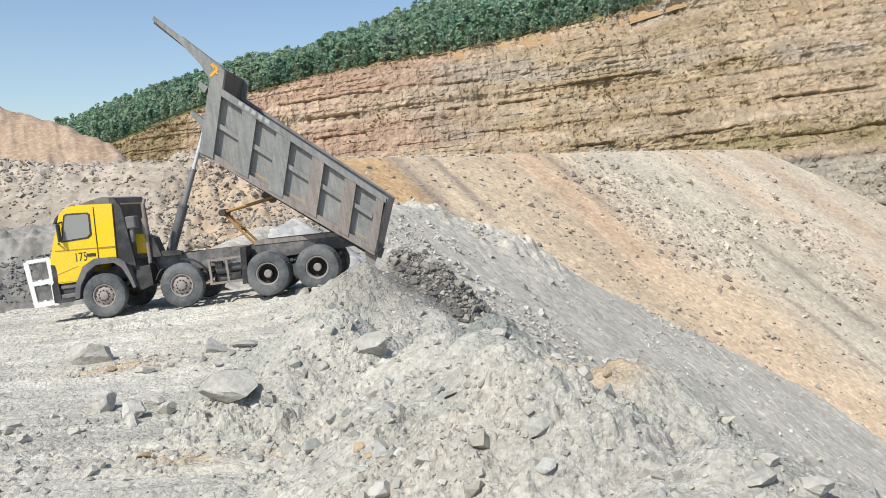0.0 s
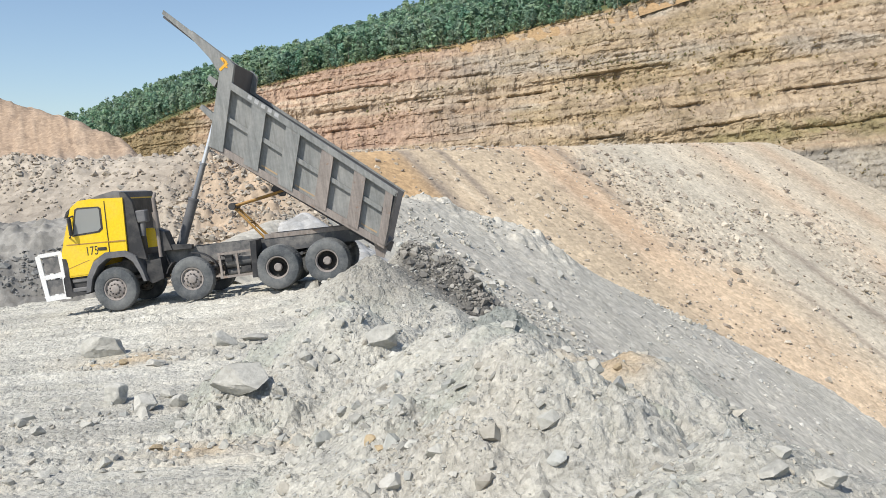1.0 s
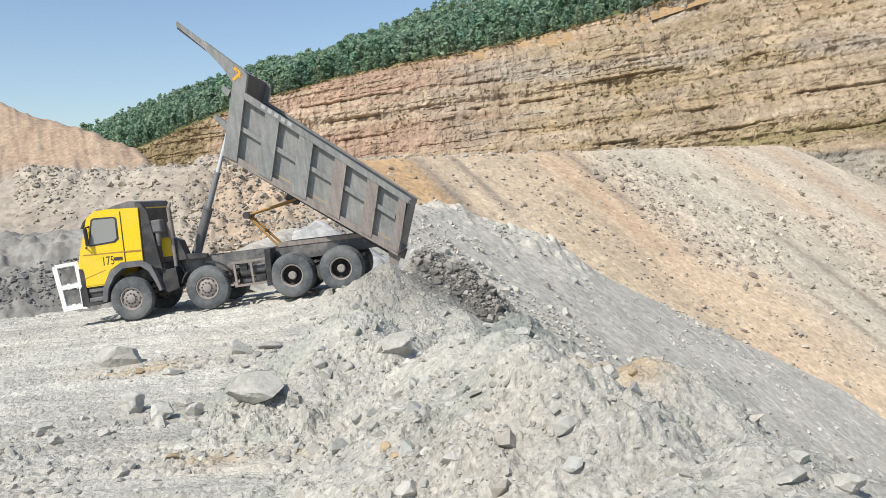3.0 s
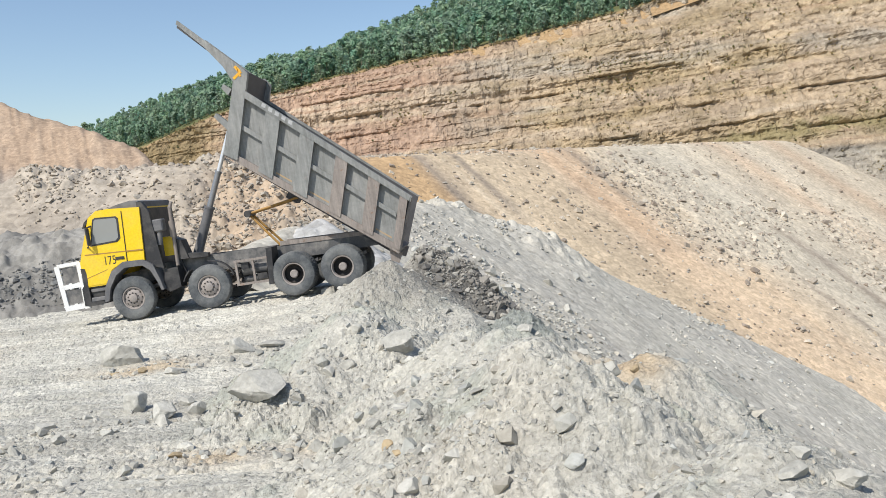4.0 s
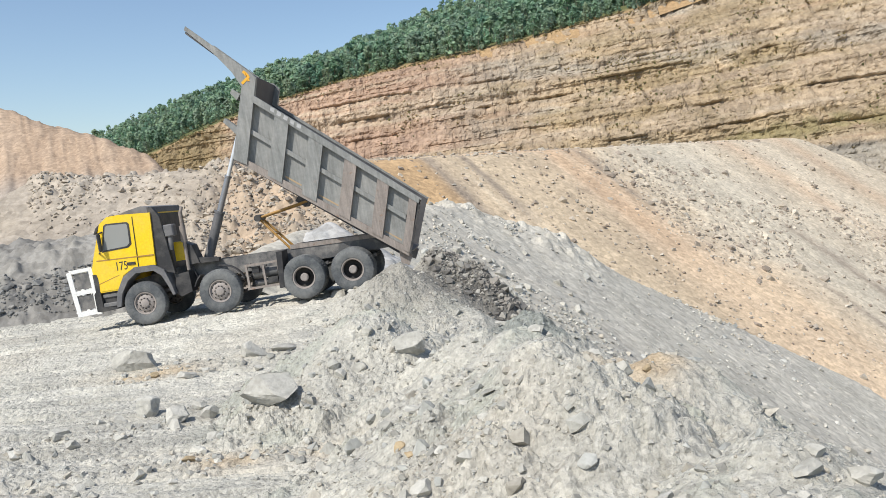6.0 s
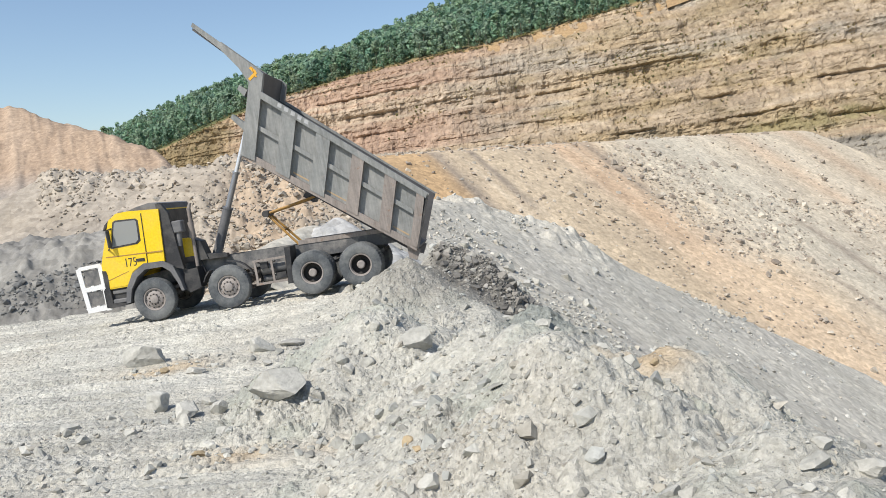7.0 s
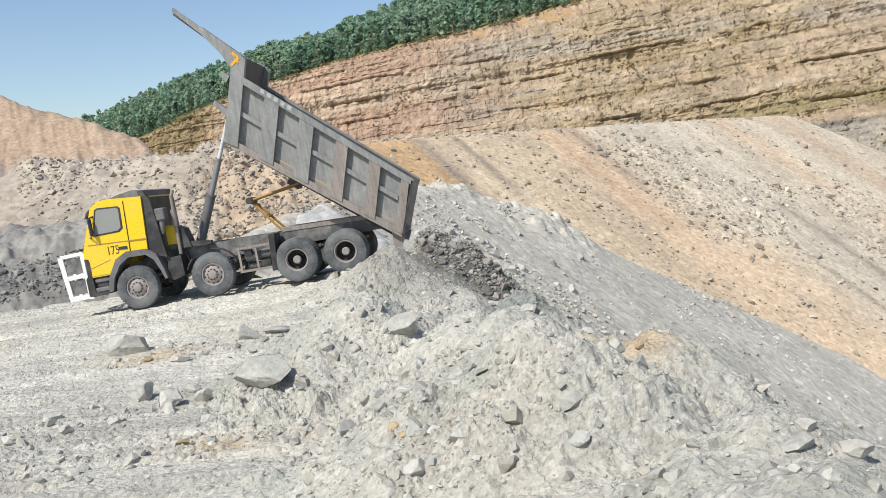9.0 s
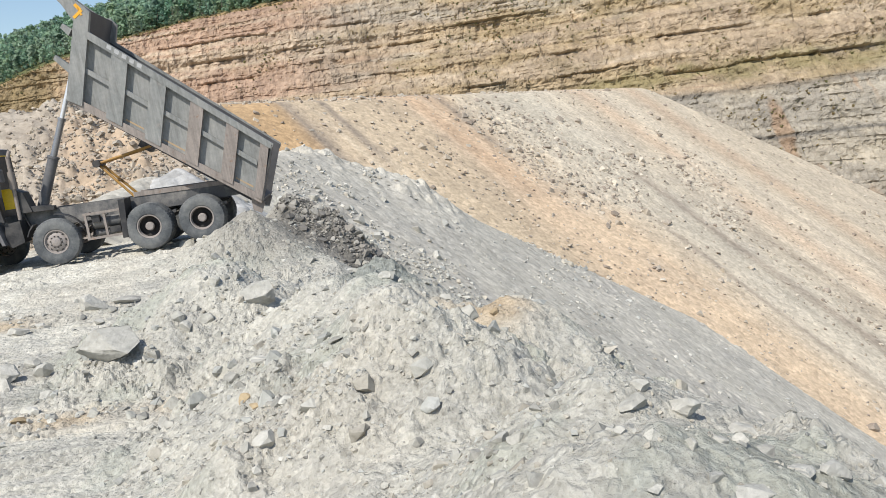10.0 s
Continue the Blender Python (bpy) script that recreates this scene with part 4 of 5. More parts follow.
    part("grille", bm, black_plastic, truck, "black slatted grille")

    # white bull bar
    bar = new("bull_bar")
    bar.parent = truck
    tagged(bar, "white welded steel bull bar")
    for y in (1.03, -1.03):
        bm = bmesh.new()
        prism(bm, [(1.90, 0.50), (2.02, 0.50), (2.14, 1.76), (2.00, 1.80)], y - 0.03, y + 0.03)
        prism(bm, [(1.30, 0.50), (1.46, 0.50), (1.50, 1.80), (1.38, 1.80)], y - 0.03, y + 0.03)
        for z0, z1 in ((0.50, 0.64), (1.10, 1.22), (1.72, 1.82)):
            prism(bm, [(1.40, z0 + 0.02), (1.98, z0), (2.06, z1), (1.40, z1 + 0.02)], y - 0.028, y + 0.028)
        part("side_frame", bm, white_paint, bar, "white side frame of the bull bar")
        for z0, z1 in ((0.68, 1.08), (1.26, 1.70)):
            bm = bmesh.new()
            prism(bm, [(1.50, z0), (1.90, z0), (1.94, z1), (1.50, z1)], y - 0.012, y - 0.004)
            part("mesh_panel", bm, chassis_paint, bar, "grey mesh in the side frame")
    for k, y in enumerate((0.5, 0.0, -0.5)):
        bm = bmesh.new()
        prism(bm, [(1.90, 0.52), (2.00, 0.52), (2.12, 1.74), (2.02, 1.78)], y - 0.035, y + 0.035)
        part("upright", bm, white_paint, bar)
    for x, z in ((1.96, 0.58), (2.02, 1.17), (2.07, 1.74)):
        bm = bmesh.new()
        tube(bm, (x, -1.0, z), (x, 1.0, z), 0.045)
        part("cross_tube", bm, white_paint, bar, "", True)

    # number on the door
    cu = bpy.data.curves.new("door_number", 'FONT')
    cu.body, cu.size, cu.extrude, cu.align_x = "175", 0.34, 0.002, 'CENTER'
    txt = bpy.data.objects.new("door_number", cu)
    scene.collection.objects.link(txt)
    me = bpy.data.meshes.new_from_object(txt)
    bpy.data.objects.remove(txt)
    me.materials.append(black_plastic)
    num = new("door_number", me)
    num.parent = cab
    num.matrix_basis = Matrix(((-0.72, 0, 0, 0.45), (0, 0, 1, 1.237), (-0.03, 1, 0, 1.62), (0, 0, 0, 1)))
    tagged(num, "black painted number on the yellow door")

    # frame
    for side in (1, -1):
        bm = bmesh.new()
        prism(bm, [(0.9, 0.95), (0.9, 1.2), (-1.2, 1.46), (-6.9, 1.34), (-7.2, 1.26), (-7.2, 1.02), (-4.2, 0.98), (-1.2, 0.98)], *sorted((side * 0.39, side * 0.47)))
        bevelled(bm, 0.01)
        part("frame_rail", bm, chassis_paint, truck, "dusty dark chassis rail")
    for x in (-1.3, -2.5, -3.6, -4.4, -5.2, -6.0, -6.9):
        bm = bmesh.new()
        box(bm, (x, 0, 1.18), (0.14, 0.78, 0.24))
        part("cross_member", bm, chassis_paint, truck)
    for y in (0.43, -0.43):
        bm = bmesh.new()
        prism(bm, [(-4.1, 1.40), (-4.1, 1.52), (-6.9, 1.44), (-6.9, 1.33)], y - 0.06, y + 0.06)
        part("subframe", bm, rust_steel, truck, "brownish tipper subframe beam")
    for k, x in enumerate((0.0, -2.14, -4.50, -5.86)):
        bm = bmesh.new()
        tube(bm, (x, -0.9, 0.6), (x, 0.9, 0.6), 0.085)
        if k > 1:
            bmesh.ops.create_uvsphere(bm, u_segments=16, v_segments=10, radius=0.27, matrix=Matrix.Translation((x, 0, 0.62)))
        part("axle", bm, chassis_paint, truck, "grimy axle beam")
        for y in (0.55, -0.55):
            bm = bmesh.new()
            n = 10
            for j in range(n):
                a, b = -0.62 + 1.24 * j / n, -0.62 + 1.24 * (j + 1) / n
                q = lambda v: 0.72 + 0.30 * v * v
                prism(bm, [(x + a, q(a)), (x + b, q(b)), (x + b, q(b) + 0.09), (x + a, q(a) + 0.09)], y - 0.045, y + 0.045)
            part("leaf_spring", bm, chassis_paint, truck, "dusty leaf spring")
        for side in (1, -1):
            make_wheel(truck, x, side * (1.07 if k < 2 else 1.06), side, "front" if k < 2 else "rear")
    for side in (1, -1):
        # tank cradle between the axle pairs
        cradle = new("tank_cradle")
        cradle.parent = truck
        tagged(cradle, "dusty steel frame guarding the tanks")
        for x in (-2.95, -3.42, -3.84):
            bm = bmesh.new()
            prism(bm, [(x - 0.03, 0.50), (x + 0.03, 0.50), (x + 0.03, 1.18), (x - 0.03, 1.18)], *sorted((side * 1.08, side * 1.14)))
            part("post", bm, rust_steel, cradle)
        for z in (0.50, 1.14):
            bm = bmesh.new()
            prism(bm, [(-3.88, z), (-2.90, z), (-2.90, z + 0.06), (-3.88, z + 0.06)], *sorted((side * 1.075, side * 1.146)))
            part("bar", bm, rust_steel, cradle)
            for x in (-2.93, -3.85):
                bm = bmesh.new()
                box(bm, (x, side * 0.83, z + 0.03), (0.05, 0.48, 0.058))
                part("strut", bm, rust_steel, cradle)
        bm = bmesh.new()
        tube(bm, (-3.05, side * 0.86, 0.90), (-3.78, side * 0.86, 0.90), 0.15, sides=20)
        tube(bm, (-3.05, side * 0.80, 0.63), (-3.78, side * 0.80, 0.63), 0.10, sides=16)
        bevelled(bm, 0.02)
        part("air_tank", bm, chassis_paint, truck, "dusty air tanks", True)
        bm = bmesh.new()
        box(bm, (-3.18, side * 1.0, 1.02), (0.2, 0.16, 0.18))
        box(bm, (-3.62, side * 1.0, 0.68), (0.28, 0.14, 0.16))
        tube(bm, (-2.8, side * 0.7, 1.15), (-3.9, side * 0.95, 0.75), 0.02, sides=6)
        tube(bm, (-2.7, side * 0.6, 0.8), (-3.5, side * 1.0, 1.1), 0.016, sides=6)
        part("valve_block", bm, black_plastic, truck, "black valves and hoses")
        # dark flap before the rear wheels
        bm = bmesh.new()
        prism(bm, [(-3.86, 1.42), (-4.02, 1.42), (-3.94, 0.42), (-3.80, 0.42)], *sorted((side * 0.55, side * 1.2)))
        part("mud_flap", bm, black_plastic, truck, "dark rubber mud flap")
        bm = bmesh.new()
        ang = [radians(a) for a in range(20, 161, 14)]
        outer = [(-2.14 + 0.74 * math.cos(a), 0.60 + 0.72 * math.sin(a)) for a in ang]
        inn = [(-2.14 + 0.71 * math.cos(a), 0.60 + 0.69 * math.sin(a)) for a in reversed(ang)]
        prism(bm, outer[5:] + inn[:6], *sorted((side * 0.85, side * 1.0)))
        part("mudguard", bm, black_plastic, truck, "black mudguard of the second axle")
        bm = bmesh.new()
        prism(bm, outer[:3] + inn[-3:], *sorted((side * 0.85, side * 1.18)))
        part("mudguard", bm, black_plastic, truck, "black mudguard of the second axle")
        bm = bmesh.new()
        prism(bm, [(-0.95, 1.25), (-1.32, 1.28), (-1.34, 0.72), (-1.0, 0.62), (-0.86, 0.75)], *sorted((side * 0.6, side * 1.08)))
        bevelled(bm, 0.04)
        part("battery_box", bm, black_plastic, truck, "dark battery box behind the cab")
    bm = bmesh.new()
    tube(bm, (-1.02, 0.96, 1.24), (-1.02, 0.96, 0.98), 0.10, sides=16)
    part("filter_can", bm, white_paint, truck, "pale filter canister", True)
    bm = bmesh.new()
    box(bm, (-0.98, 1.0, 2.48), (0.30, 0.28, 0.34))
    bevelled(bm, 0.03)
    part("air_intake", bm, grey_plastic, truck, "dark grey air intake box")
    bm = bmesh.new()
    tube(bm, (-0.97, 1.02, 2.32), (-0.93, 1.02, 1.94), 0.08, sides=14)
    part("intake_pipe", bm, grey_plastic, truck, "pale grey intake pipe", True)
    bm = bmesh.new()
    tube(bm, (-1.24, 0.8, 1.3), (-1.28, 0.8, 2.95), 0.05, sides=10)
    tube(bm, (-1.28, 0.8, 2.9), (-1.36, 0.8, 3.08), 0.05, sides=10)
    part("exhaust_pipe", bm, rust_steel, truck, "rusty upright exhaust pipe", True)
    bm = bmesh.new()
    tube(bm, (-1.25, 0.8, 2.10), (-1.27, 0.8, 2.55), 0.085, sides=14)
    part("silencer", bm, rust_steel, truck, "rusty silencer sleeve", True)
    bm = bmesh.new()
    prism(bm, [(-0.90, 2.14), (-1.20, 2.12), (-1.24, 1.6), (-0.90, 1.6)], 0.52, 0.72)
    bevelled(bm, 0.03)
    part("guard_plate", bm, yellow_paint, truck, "yellow guard plate behind the cab")
    bm = bmesh.new()
    prism(bm, [(-1.18, 2.10), (-1.42, 1.98), (-1.56, 1.45), (-1.22, 1.45)], 0.30, 0.75)
    prism(bm, [(-1.3, 1.45), (-2.1, 1.42), (-2.1, 1.52), (-1.35, 1.62)], 0.5, 0.7)
    bevelled(bm, 0.02)
    part("hose_cover", bm, black_plastic, truck, "black hose cover behind the cab")
    bm = bmesh.new()
    for k in range(5):
        pts = [Vector((-1.1 - 0.05 * k + 0.5 * s, 0.2 + 0.12 * k, 1.5 + 0.75 * math.sin(math.pi * (0.15 + 0.8 * s)) - 0.1 * k)) for s in (0, -0.25, -0.5, -0.75, -1.0)]
        for a, b in zip(pts, pts[1:]):
            tube(bm, a, b, 0.022, sides=6)
    part("hydraulic_hose", bm, black_plastic, truck, "looped black hydraulic hoses", True)

    # ram and its stages
    foot, head = Vector((-1.50, 0.0, 1.35)), body_point(6.12, 0.0, 1.02)
    d = head - foot
    for name, a, b, r, mat, lab in (("ram_barrel", 0.0, 0.36, 0.135, grey_plastic, "dark telescopic ram barrel"), ("ram_stage", 0.34, 0.60, 0.085, ram_steel, "dull grey middle ram stage"), ("ram_rod", 0.58, 1.0, 0.06, chrome, "bright polished ram rod")):
        bm = bmesh.new()
        tube(bm, foot + d * a, foot + d * b, r, sides=24)
        tube(bm, foot + d * (b - 0.012), foot + d * b, r + 0.022, sides=24)
        part(name, bm, mat, truck, lab, True)
    bm = bmesh.new()
    box(bm, (-1.52, 0, 1.42), (0.36, 0.7, 0.22))
    part("ram_cradle", bm, chassis_paint, truck, "dark ram cradle")

    # folding stabiliser
    knee = Vector((-3.18, -0.3, 2.42))
    for name, p, lab in (("stabiliser_arm", Vector((-4.75, -0.3, 2.68)), "ochre upper stabiliser arm"), ("stabiliser_arm", Vector((-4.02, -0.3, 1.36)), "ochre lower stabiliser arm")):
        bm = bmesh.new()
        for dy in (-0.16, 0.16):
            tube(bm, knee + Vector((0, dy, 0)), p + Vector((0, dy * 1.8, 0)), 0.036, sides=8)
        tube(bm, (knee + p) / 2 + Vector((0, -0.2, 0)), (knee + p) / 2 + Vector((0, 0.2, 0)), 0.03, sides=8)
        part(name, bm, ochre_paint, truck, lab)
    bm = bmesh.new()
    tube(bm, knee + Vector((0, -0.3, 0)), knee + Vector((0, 0.3, 0)), 0.10, sides=14)
    part("stabiliser_knee", bm, black_plastic, truck, "dark pivot of the stabiliser")
    bm = bmesh.new()
    box(bm, body_point(3.5, -0.3, -0.25), (0.35, 0.5, 0.3), Matrix.Rotation(-TILT, 4, 'Y'))
    part("stabiliser_mount", bm, shaded_steel, truck)
    make_tipper(truck)
    return truck


make_truck()


# ---- loose rock ----
def rock_shape(seed, points=13, flat=0.75):
    """An angular lump: the hull of random points, as arrays."""
    rng = random.Random(seed)
    bm = bmesh.new()
    for _ in range(points):
        v = Vector((rng.gauss(0, 1), rng.gauss(0, 1), rng.gauss(0, 1))).normalized()
        v = Vector((v.x * 0.5, v.y * 0.5 * rng.uniform(0.7, 1), v.z * 0.5 * flat)) * rng.uniform(0.85, 1.0)
        bm.verts.new(v)
    res = bmesh.ops.convex_hull(bm, input=bm.verts)
    bmesh.ops.delete(bm, geom=list({g for g in res["geom_interior"] + res["geom_unused"] if isinstance(g, bmesh.types.BMVert)}), context='VERTS')
    bmesh.ops.triangulate(bm, faces=bm.faces)
    bm.verts.index_update()
    V = np.array([v.co[:] for v in bm.verts])
    T = np.array([[v.index for v in f.verts] for f in bm.faces])
    bm.free()
    return V, T


SHAPES = [rock_shape(k, 10 + k % 6, 0.55 + 0.05 * (k % 8)) for k in range(16)]


def rock_material(name, relief):
    mat, nt, bsdf = material(name, 0.9)
    bsdf.inputs["Specular IOR Level"].default_value = 0.15
    geo = nt.nodes.new("ShaderNodeNewGeometry")
    attr = nt.nodes.new("ShaderNodeAttribute")
    attr.attribute_name = "soil"
    n = tex_noise(nt, 9, 6, 0.65, geo.outputs["Position"])
    c = mix(nt, 'MULTIPLY', 1.0, attr.outputs["Color"], ramp(nt, n.outputs[0], [(0.3, (0.75, 0.75, 0.74)), (0.65, (1.08, 1.08, 1.08))]))
    nt.links.new(c, bsdf.inputs["Base Color"])
    bump(nt, bsdf, n.outputs[0], 0.7, relief)
    return mat


loose_rock = rock_material("loose_rock", 0.04)


def scatter(name, label, xs, ys, zs, sizes, colours, seed):
    """Many small rocks in one mesh."""
    rng = np.random.RandomState(seed)
    P, S, col = np.stack([xs, ys, zs], -1), np.asarray(sizes), np.asarray(colours)
    kind = rng.randint(len(SHAPES), size=len(P))
    a, b = rng.uniform(0, 6.28, len(P)), rng.uniform(-0.5, 0.5, len(P))
    ca, sa, cb, sb, nil, one = np.cos(a), np.sin(a), np.cos(b), np.sin(b), 0 * a, 0 * a + 1
    R = np.stack([ca * cb, -sa, ca * sb, sa * cb, ca, sa * sb, -sb, nil, cb], -1).reshape(-1, 3, 3)
    Vs, Ts, Cs, base = [], [], [], 0
    for k, (V, T) in enumerate(SHAPES):
        m = kind == k
        n = int(m.sum())
        W = np.einsum("nij,vj->nvi", R[m], V) * S[m, None, None] + P[m, None, :]
        W[..., 2] += 0.04 * S[m, None]
        Vs.append(W.reshape(-1, 3))
        Ts.append((T[None] + base + (np.arange(n) * len(V))[:, None, None]).reshape(-1, 3))
        Cs.append(np.repeat(col[m], len(V), 0))
        base += n * len(V)
    ob = raw_mesh(name, np.vstack(Vs), np.vstack(Ts), loose_rock, np.vstack(Cs))
    return tagged(ob, label, "rubble", kind="stuff")


def powers(rng, n, lo, hi, k=2.2):
    """Sizes with many small and few large."""
    u = rng.rand(n)
    return (lo ** -k + u * (hi ** -k - lo ** -k)) ** (-1 / k)


def tints(rng, n, choices):
    pick = rng.randint(len(choices), size=n)
    return np.asarray(choices)[pick] * rng.uniform(0.8, 1.15, (n, 1))


GREYS = [(0.38, 0.37, 0.33), (0.44, 0.425, 0.38), (0.33, 0.32, 0.285), (0.48, 0.465, 0.415), (0.42, 0.39, 0.33), (0.39, 0.39, 0.36)]
BUFFS = [(0.45, 0.39, 0.31), (0.50, 0.44, 0.36), (0.38, 0.33, 0.27), (0.42, 0.38, 0.32), (0.33, 0.28, 0.23)]


def fan(rng, n, az0, az1, r0, r1):
    az, r = np.radians(rng.uniform(az0, az1, n)), np.exp(rng.uniform(math.log(r0), math.log(r1), n))
    return r * np.sin(az), r * np.cos(az)


def make_scatters():
    rng = np.random.RandomState(5)
    # bench and heaps
    x, y = fan(rng, 110000, -36, 42, 2.4, 27)
    z, loose = bench_height(x, y)
    dens = np.clip(0.05 + 0.42 * loose + 0.55 * step(0.0, 0.35, fbm(x * 0.5, y, 1.8, 4, 0.6, seed=49)), 0, 1) * (0.25 + 0.75 * step(-0.15, 0.35, fbm(x, y, 1.1, 3, seed=203)))
    keep = (rng.rand(len(x)) < dens * (0.16 + 0.44 * loose)) & (z > -3)
    x, y, z, loose = x[keep], y[keep], z[keep], loose[keep]
    r = np.hypot(x, y)
    size = np.minimum(powers(rng, len(x), 0.030, 0.36, 2.1) * np.clip(r / 9, 0.4, 1.5), 0.36)
    z = z + bench_detail(x, y, loose)
    scatter("bench_rubble", "small angular grey stones strewn over the bench", x, y, z, size, tints(rng, len(x), GREYS) * 1.05, 6)
    # lines of larger stones left on the bench
    t = rng.rand(480)
    line = np.minimum(rng.randint(7, size=480), 5) // 2
    x = np.choose(line, [-7.6 + 4.6 * t, -7.2 + 4.4 * t, -6.6 + 5.5 * t]) + rng.normal(0, 0.35, 480)
    y = np.choose(line, [12.2 + 2.2 * t, 16.6 + 1.9 * t, 10.6 + 1.2 * t]) + rng.normal(0, 0.45, 480)
    z, loose = bench_height(x, y)
    scatter("bench_stones", "loose angular stones in lines on the bench", x, y, z + bench_detail(x, y, loose), powers(rng, len(x), 0.06, 0.30, 1.7), tints(rng, len(x), GREYS) * 1.05, 13)
    # what has just been tipped, its tints darkened for the shade under the tail
    t = rng.rand(1500)
    x, y = -0.35 + 1.9 * t + rng.normal(0, 0.22, 1500), 22.1 - 1.0 * t + rng.normal(-0.15, 0.42, 1500)
    z, loose = bench_height(x, y)
    scatter("fresh_rubble", "freshly tipped rock lumps below the tail, tinted dark for shade", x, y, z + bench_detail(x, y, loose), powers(rng, len(x), 0.05, 0.42, 2.0), tints(rng, len(x), [(0.26, 0.24, 0.21), (0.18, 0.17, 0.155), (0.36, 0.34, 0.30)]), 10)
    # grey face
    x, y = fan(rng, 22000, -4, 42, 30, 95)
    z = grey_height(x, y)
    ok = (z > bench_height(x, y)[0]) & (z > tan_height(x, y) - 0.2) & (rng.rand(len(x)) < 0.07 + 0.8 * step(0.05, 0.4, fbm(x, y, 5, 4, 0.6, seed=205)))
    x, y, z = x[ok], y[ok], z[ok]
    scatter("grey_slope_rubble", "grey rock lumps lying on the tipped slope", x, y, z + 0.09 * streaks(x, y, -24, 1.6, 81), powers(rng, len(x), 0.13, 0.8, 2.5), tints(rng, len(x), GREYS) * 1.2, 7)
    # tan face
    x, y = fan(rng, 40000, -8, 42, 55, 135)
    z = tan_height(x, y)
    rub = rubbly(x, y, z)
    ok = (z > grey_height(x, y)) & (rng.rand(len(x)) < 0.07 + 0.75 * rub + 0.16 * step(0.1, 0.4, streaks(x, y, -53, 2.2, 101))) & (z > -26)
    x, y, z = x[ok], y[ok], z[ok]
    scatter("tan_slope_rubble", "buff and brown rock lumps lying on the tan slope", x, y, z + 0.09 * streaks(x, y, -53, 2.2, 101), powers(rng, len(x), 0.22, 1.2, 2.3), tints(rng, len(x), BUFFS + [(0.30, 0.25, 0.20), (0.56, 0.50, 0.41)]), 8)
    # rubble heap
    x, y = fan(rng, 15000, -34, -5, 28, 46)
    z = rubble_height(x, y)
    ok = (z > 0.1) & (np.degrees(np.arctan2(x, y)) > -26.5) & (rng.rand(len(x)) < 0.2 + 0.8 * step(-0.3, 0.3, fbm(x, y, 7, 3, seed=133) + 0.15))
    x, y, z = x[ok], y[ok], z[ok]
    scatter("heap_rubble", "broken buff rocks covering the heap", x, y, z, powers(rng, len(x), 0.12, 0.56, 2.4), tints(rng, len(x), BUFFS) * 1.0, 9)
    # dark heap
    x, y = fan(rng, 5000, -36, -17, 26, 33)
    z = dark_height(x, y)
    ok = z > 0.15
    x, y, z = x[ok], y[ok], z[ok]
    scatter("dark_rubble", "dark grey broken lumps on the low heap", x, y, z, powers(rng, len(x), 0.08, 0.5, 2.0), tints(rng, len(x), [(0.22, 0.22, 0.21), (0.30, 0.29, 0.27), (0.17, 0.17, 0.165)]), 11)


make_scatters()


def make_boulder(name, seed, size, colour, x, y, stretch=(1, 1, 0.62), turn=0.0, sink=0.12):
    """A broken block: a ball cut by flat breaks, then roughened."""
    rng = random.Random(seed * 7 + 1)
    bm = bmesh.new()
    bmesh.ops.create_icosphere(bm, subdivisions=4, radius=0.62)
    cuts = []
    for k in range(11):
        n = Vector((rng.gauss(0, 1), rng.gauss(0, 1), rng.gauss(0, 0.9))).normalized()
        cuts.append((n, rng.uniform(0.27, 0.46)))
    for v in bm.verts:
        p = v.co.copy()
        for n, d in cuts:
            over = p.dot(n) - d
            if over > 0:
                p -= n * over
        p += p.normalized() * (0.030 * noise.noise(p * 3.1 + Vector((seed, 0, 0))) + 0.018 * noise.noise(p * 8.0 + Vector((0, seed, 0))) + 0.010 * noise.noise(p * 19.0))
        v.co = Vector((p.x * stretch[0], p.y * stretch[1], p.z * stretch[2])) * size
    low = min(v.co.z for v in bm.verts)
    me = bpy.data.meshes.new(name)
    bmesh.ops.recalc_face_normals(bm, faces=bm.faces)
    bm.to_mesh(me)
    bm.free()
    layer = me.color_attributes.new("soil", 'FLOAT_COLOR', 'POINT')
    nv = len(me.vertices)
    co = np.zeros(nv * 3, np.float32)
    me.vertices.foreach_get("co", co)
    co = co.reshape(-1, 3)
    tone = 1 + 0.2 * fbm(co[:, 0] + seed, co[:, 1] + co[:, 2], size * 0.4, 4, 0.6, seed=301)
    layer.data.foreach_set("color", np.hstack([np.outer(tone, colour), np.ones((nv, 1))]).astype(np.float32).ravel())
    me.materials.append(loose_rock)
    ob = new(name, me)
    zz, lo = bench_height(np.array([x]), np.array([y]))
    ground_z = float(zz[0] + bench_detail(np.array([x]), np.array([y]), lo)[0])
    ob.matrix_world = pose(x, y, ground_z - low - sink * size, 0, 0, turn)
    return ob


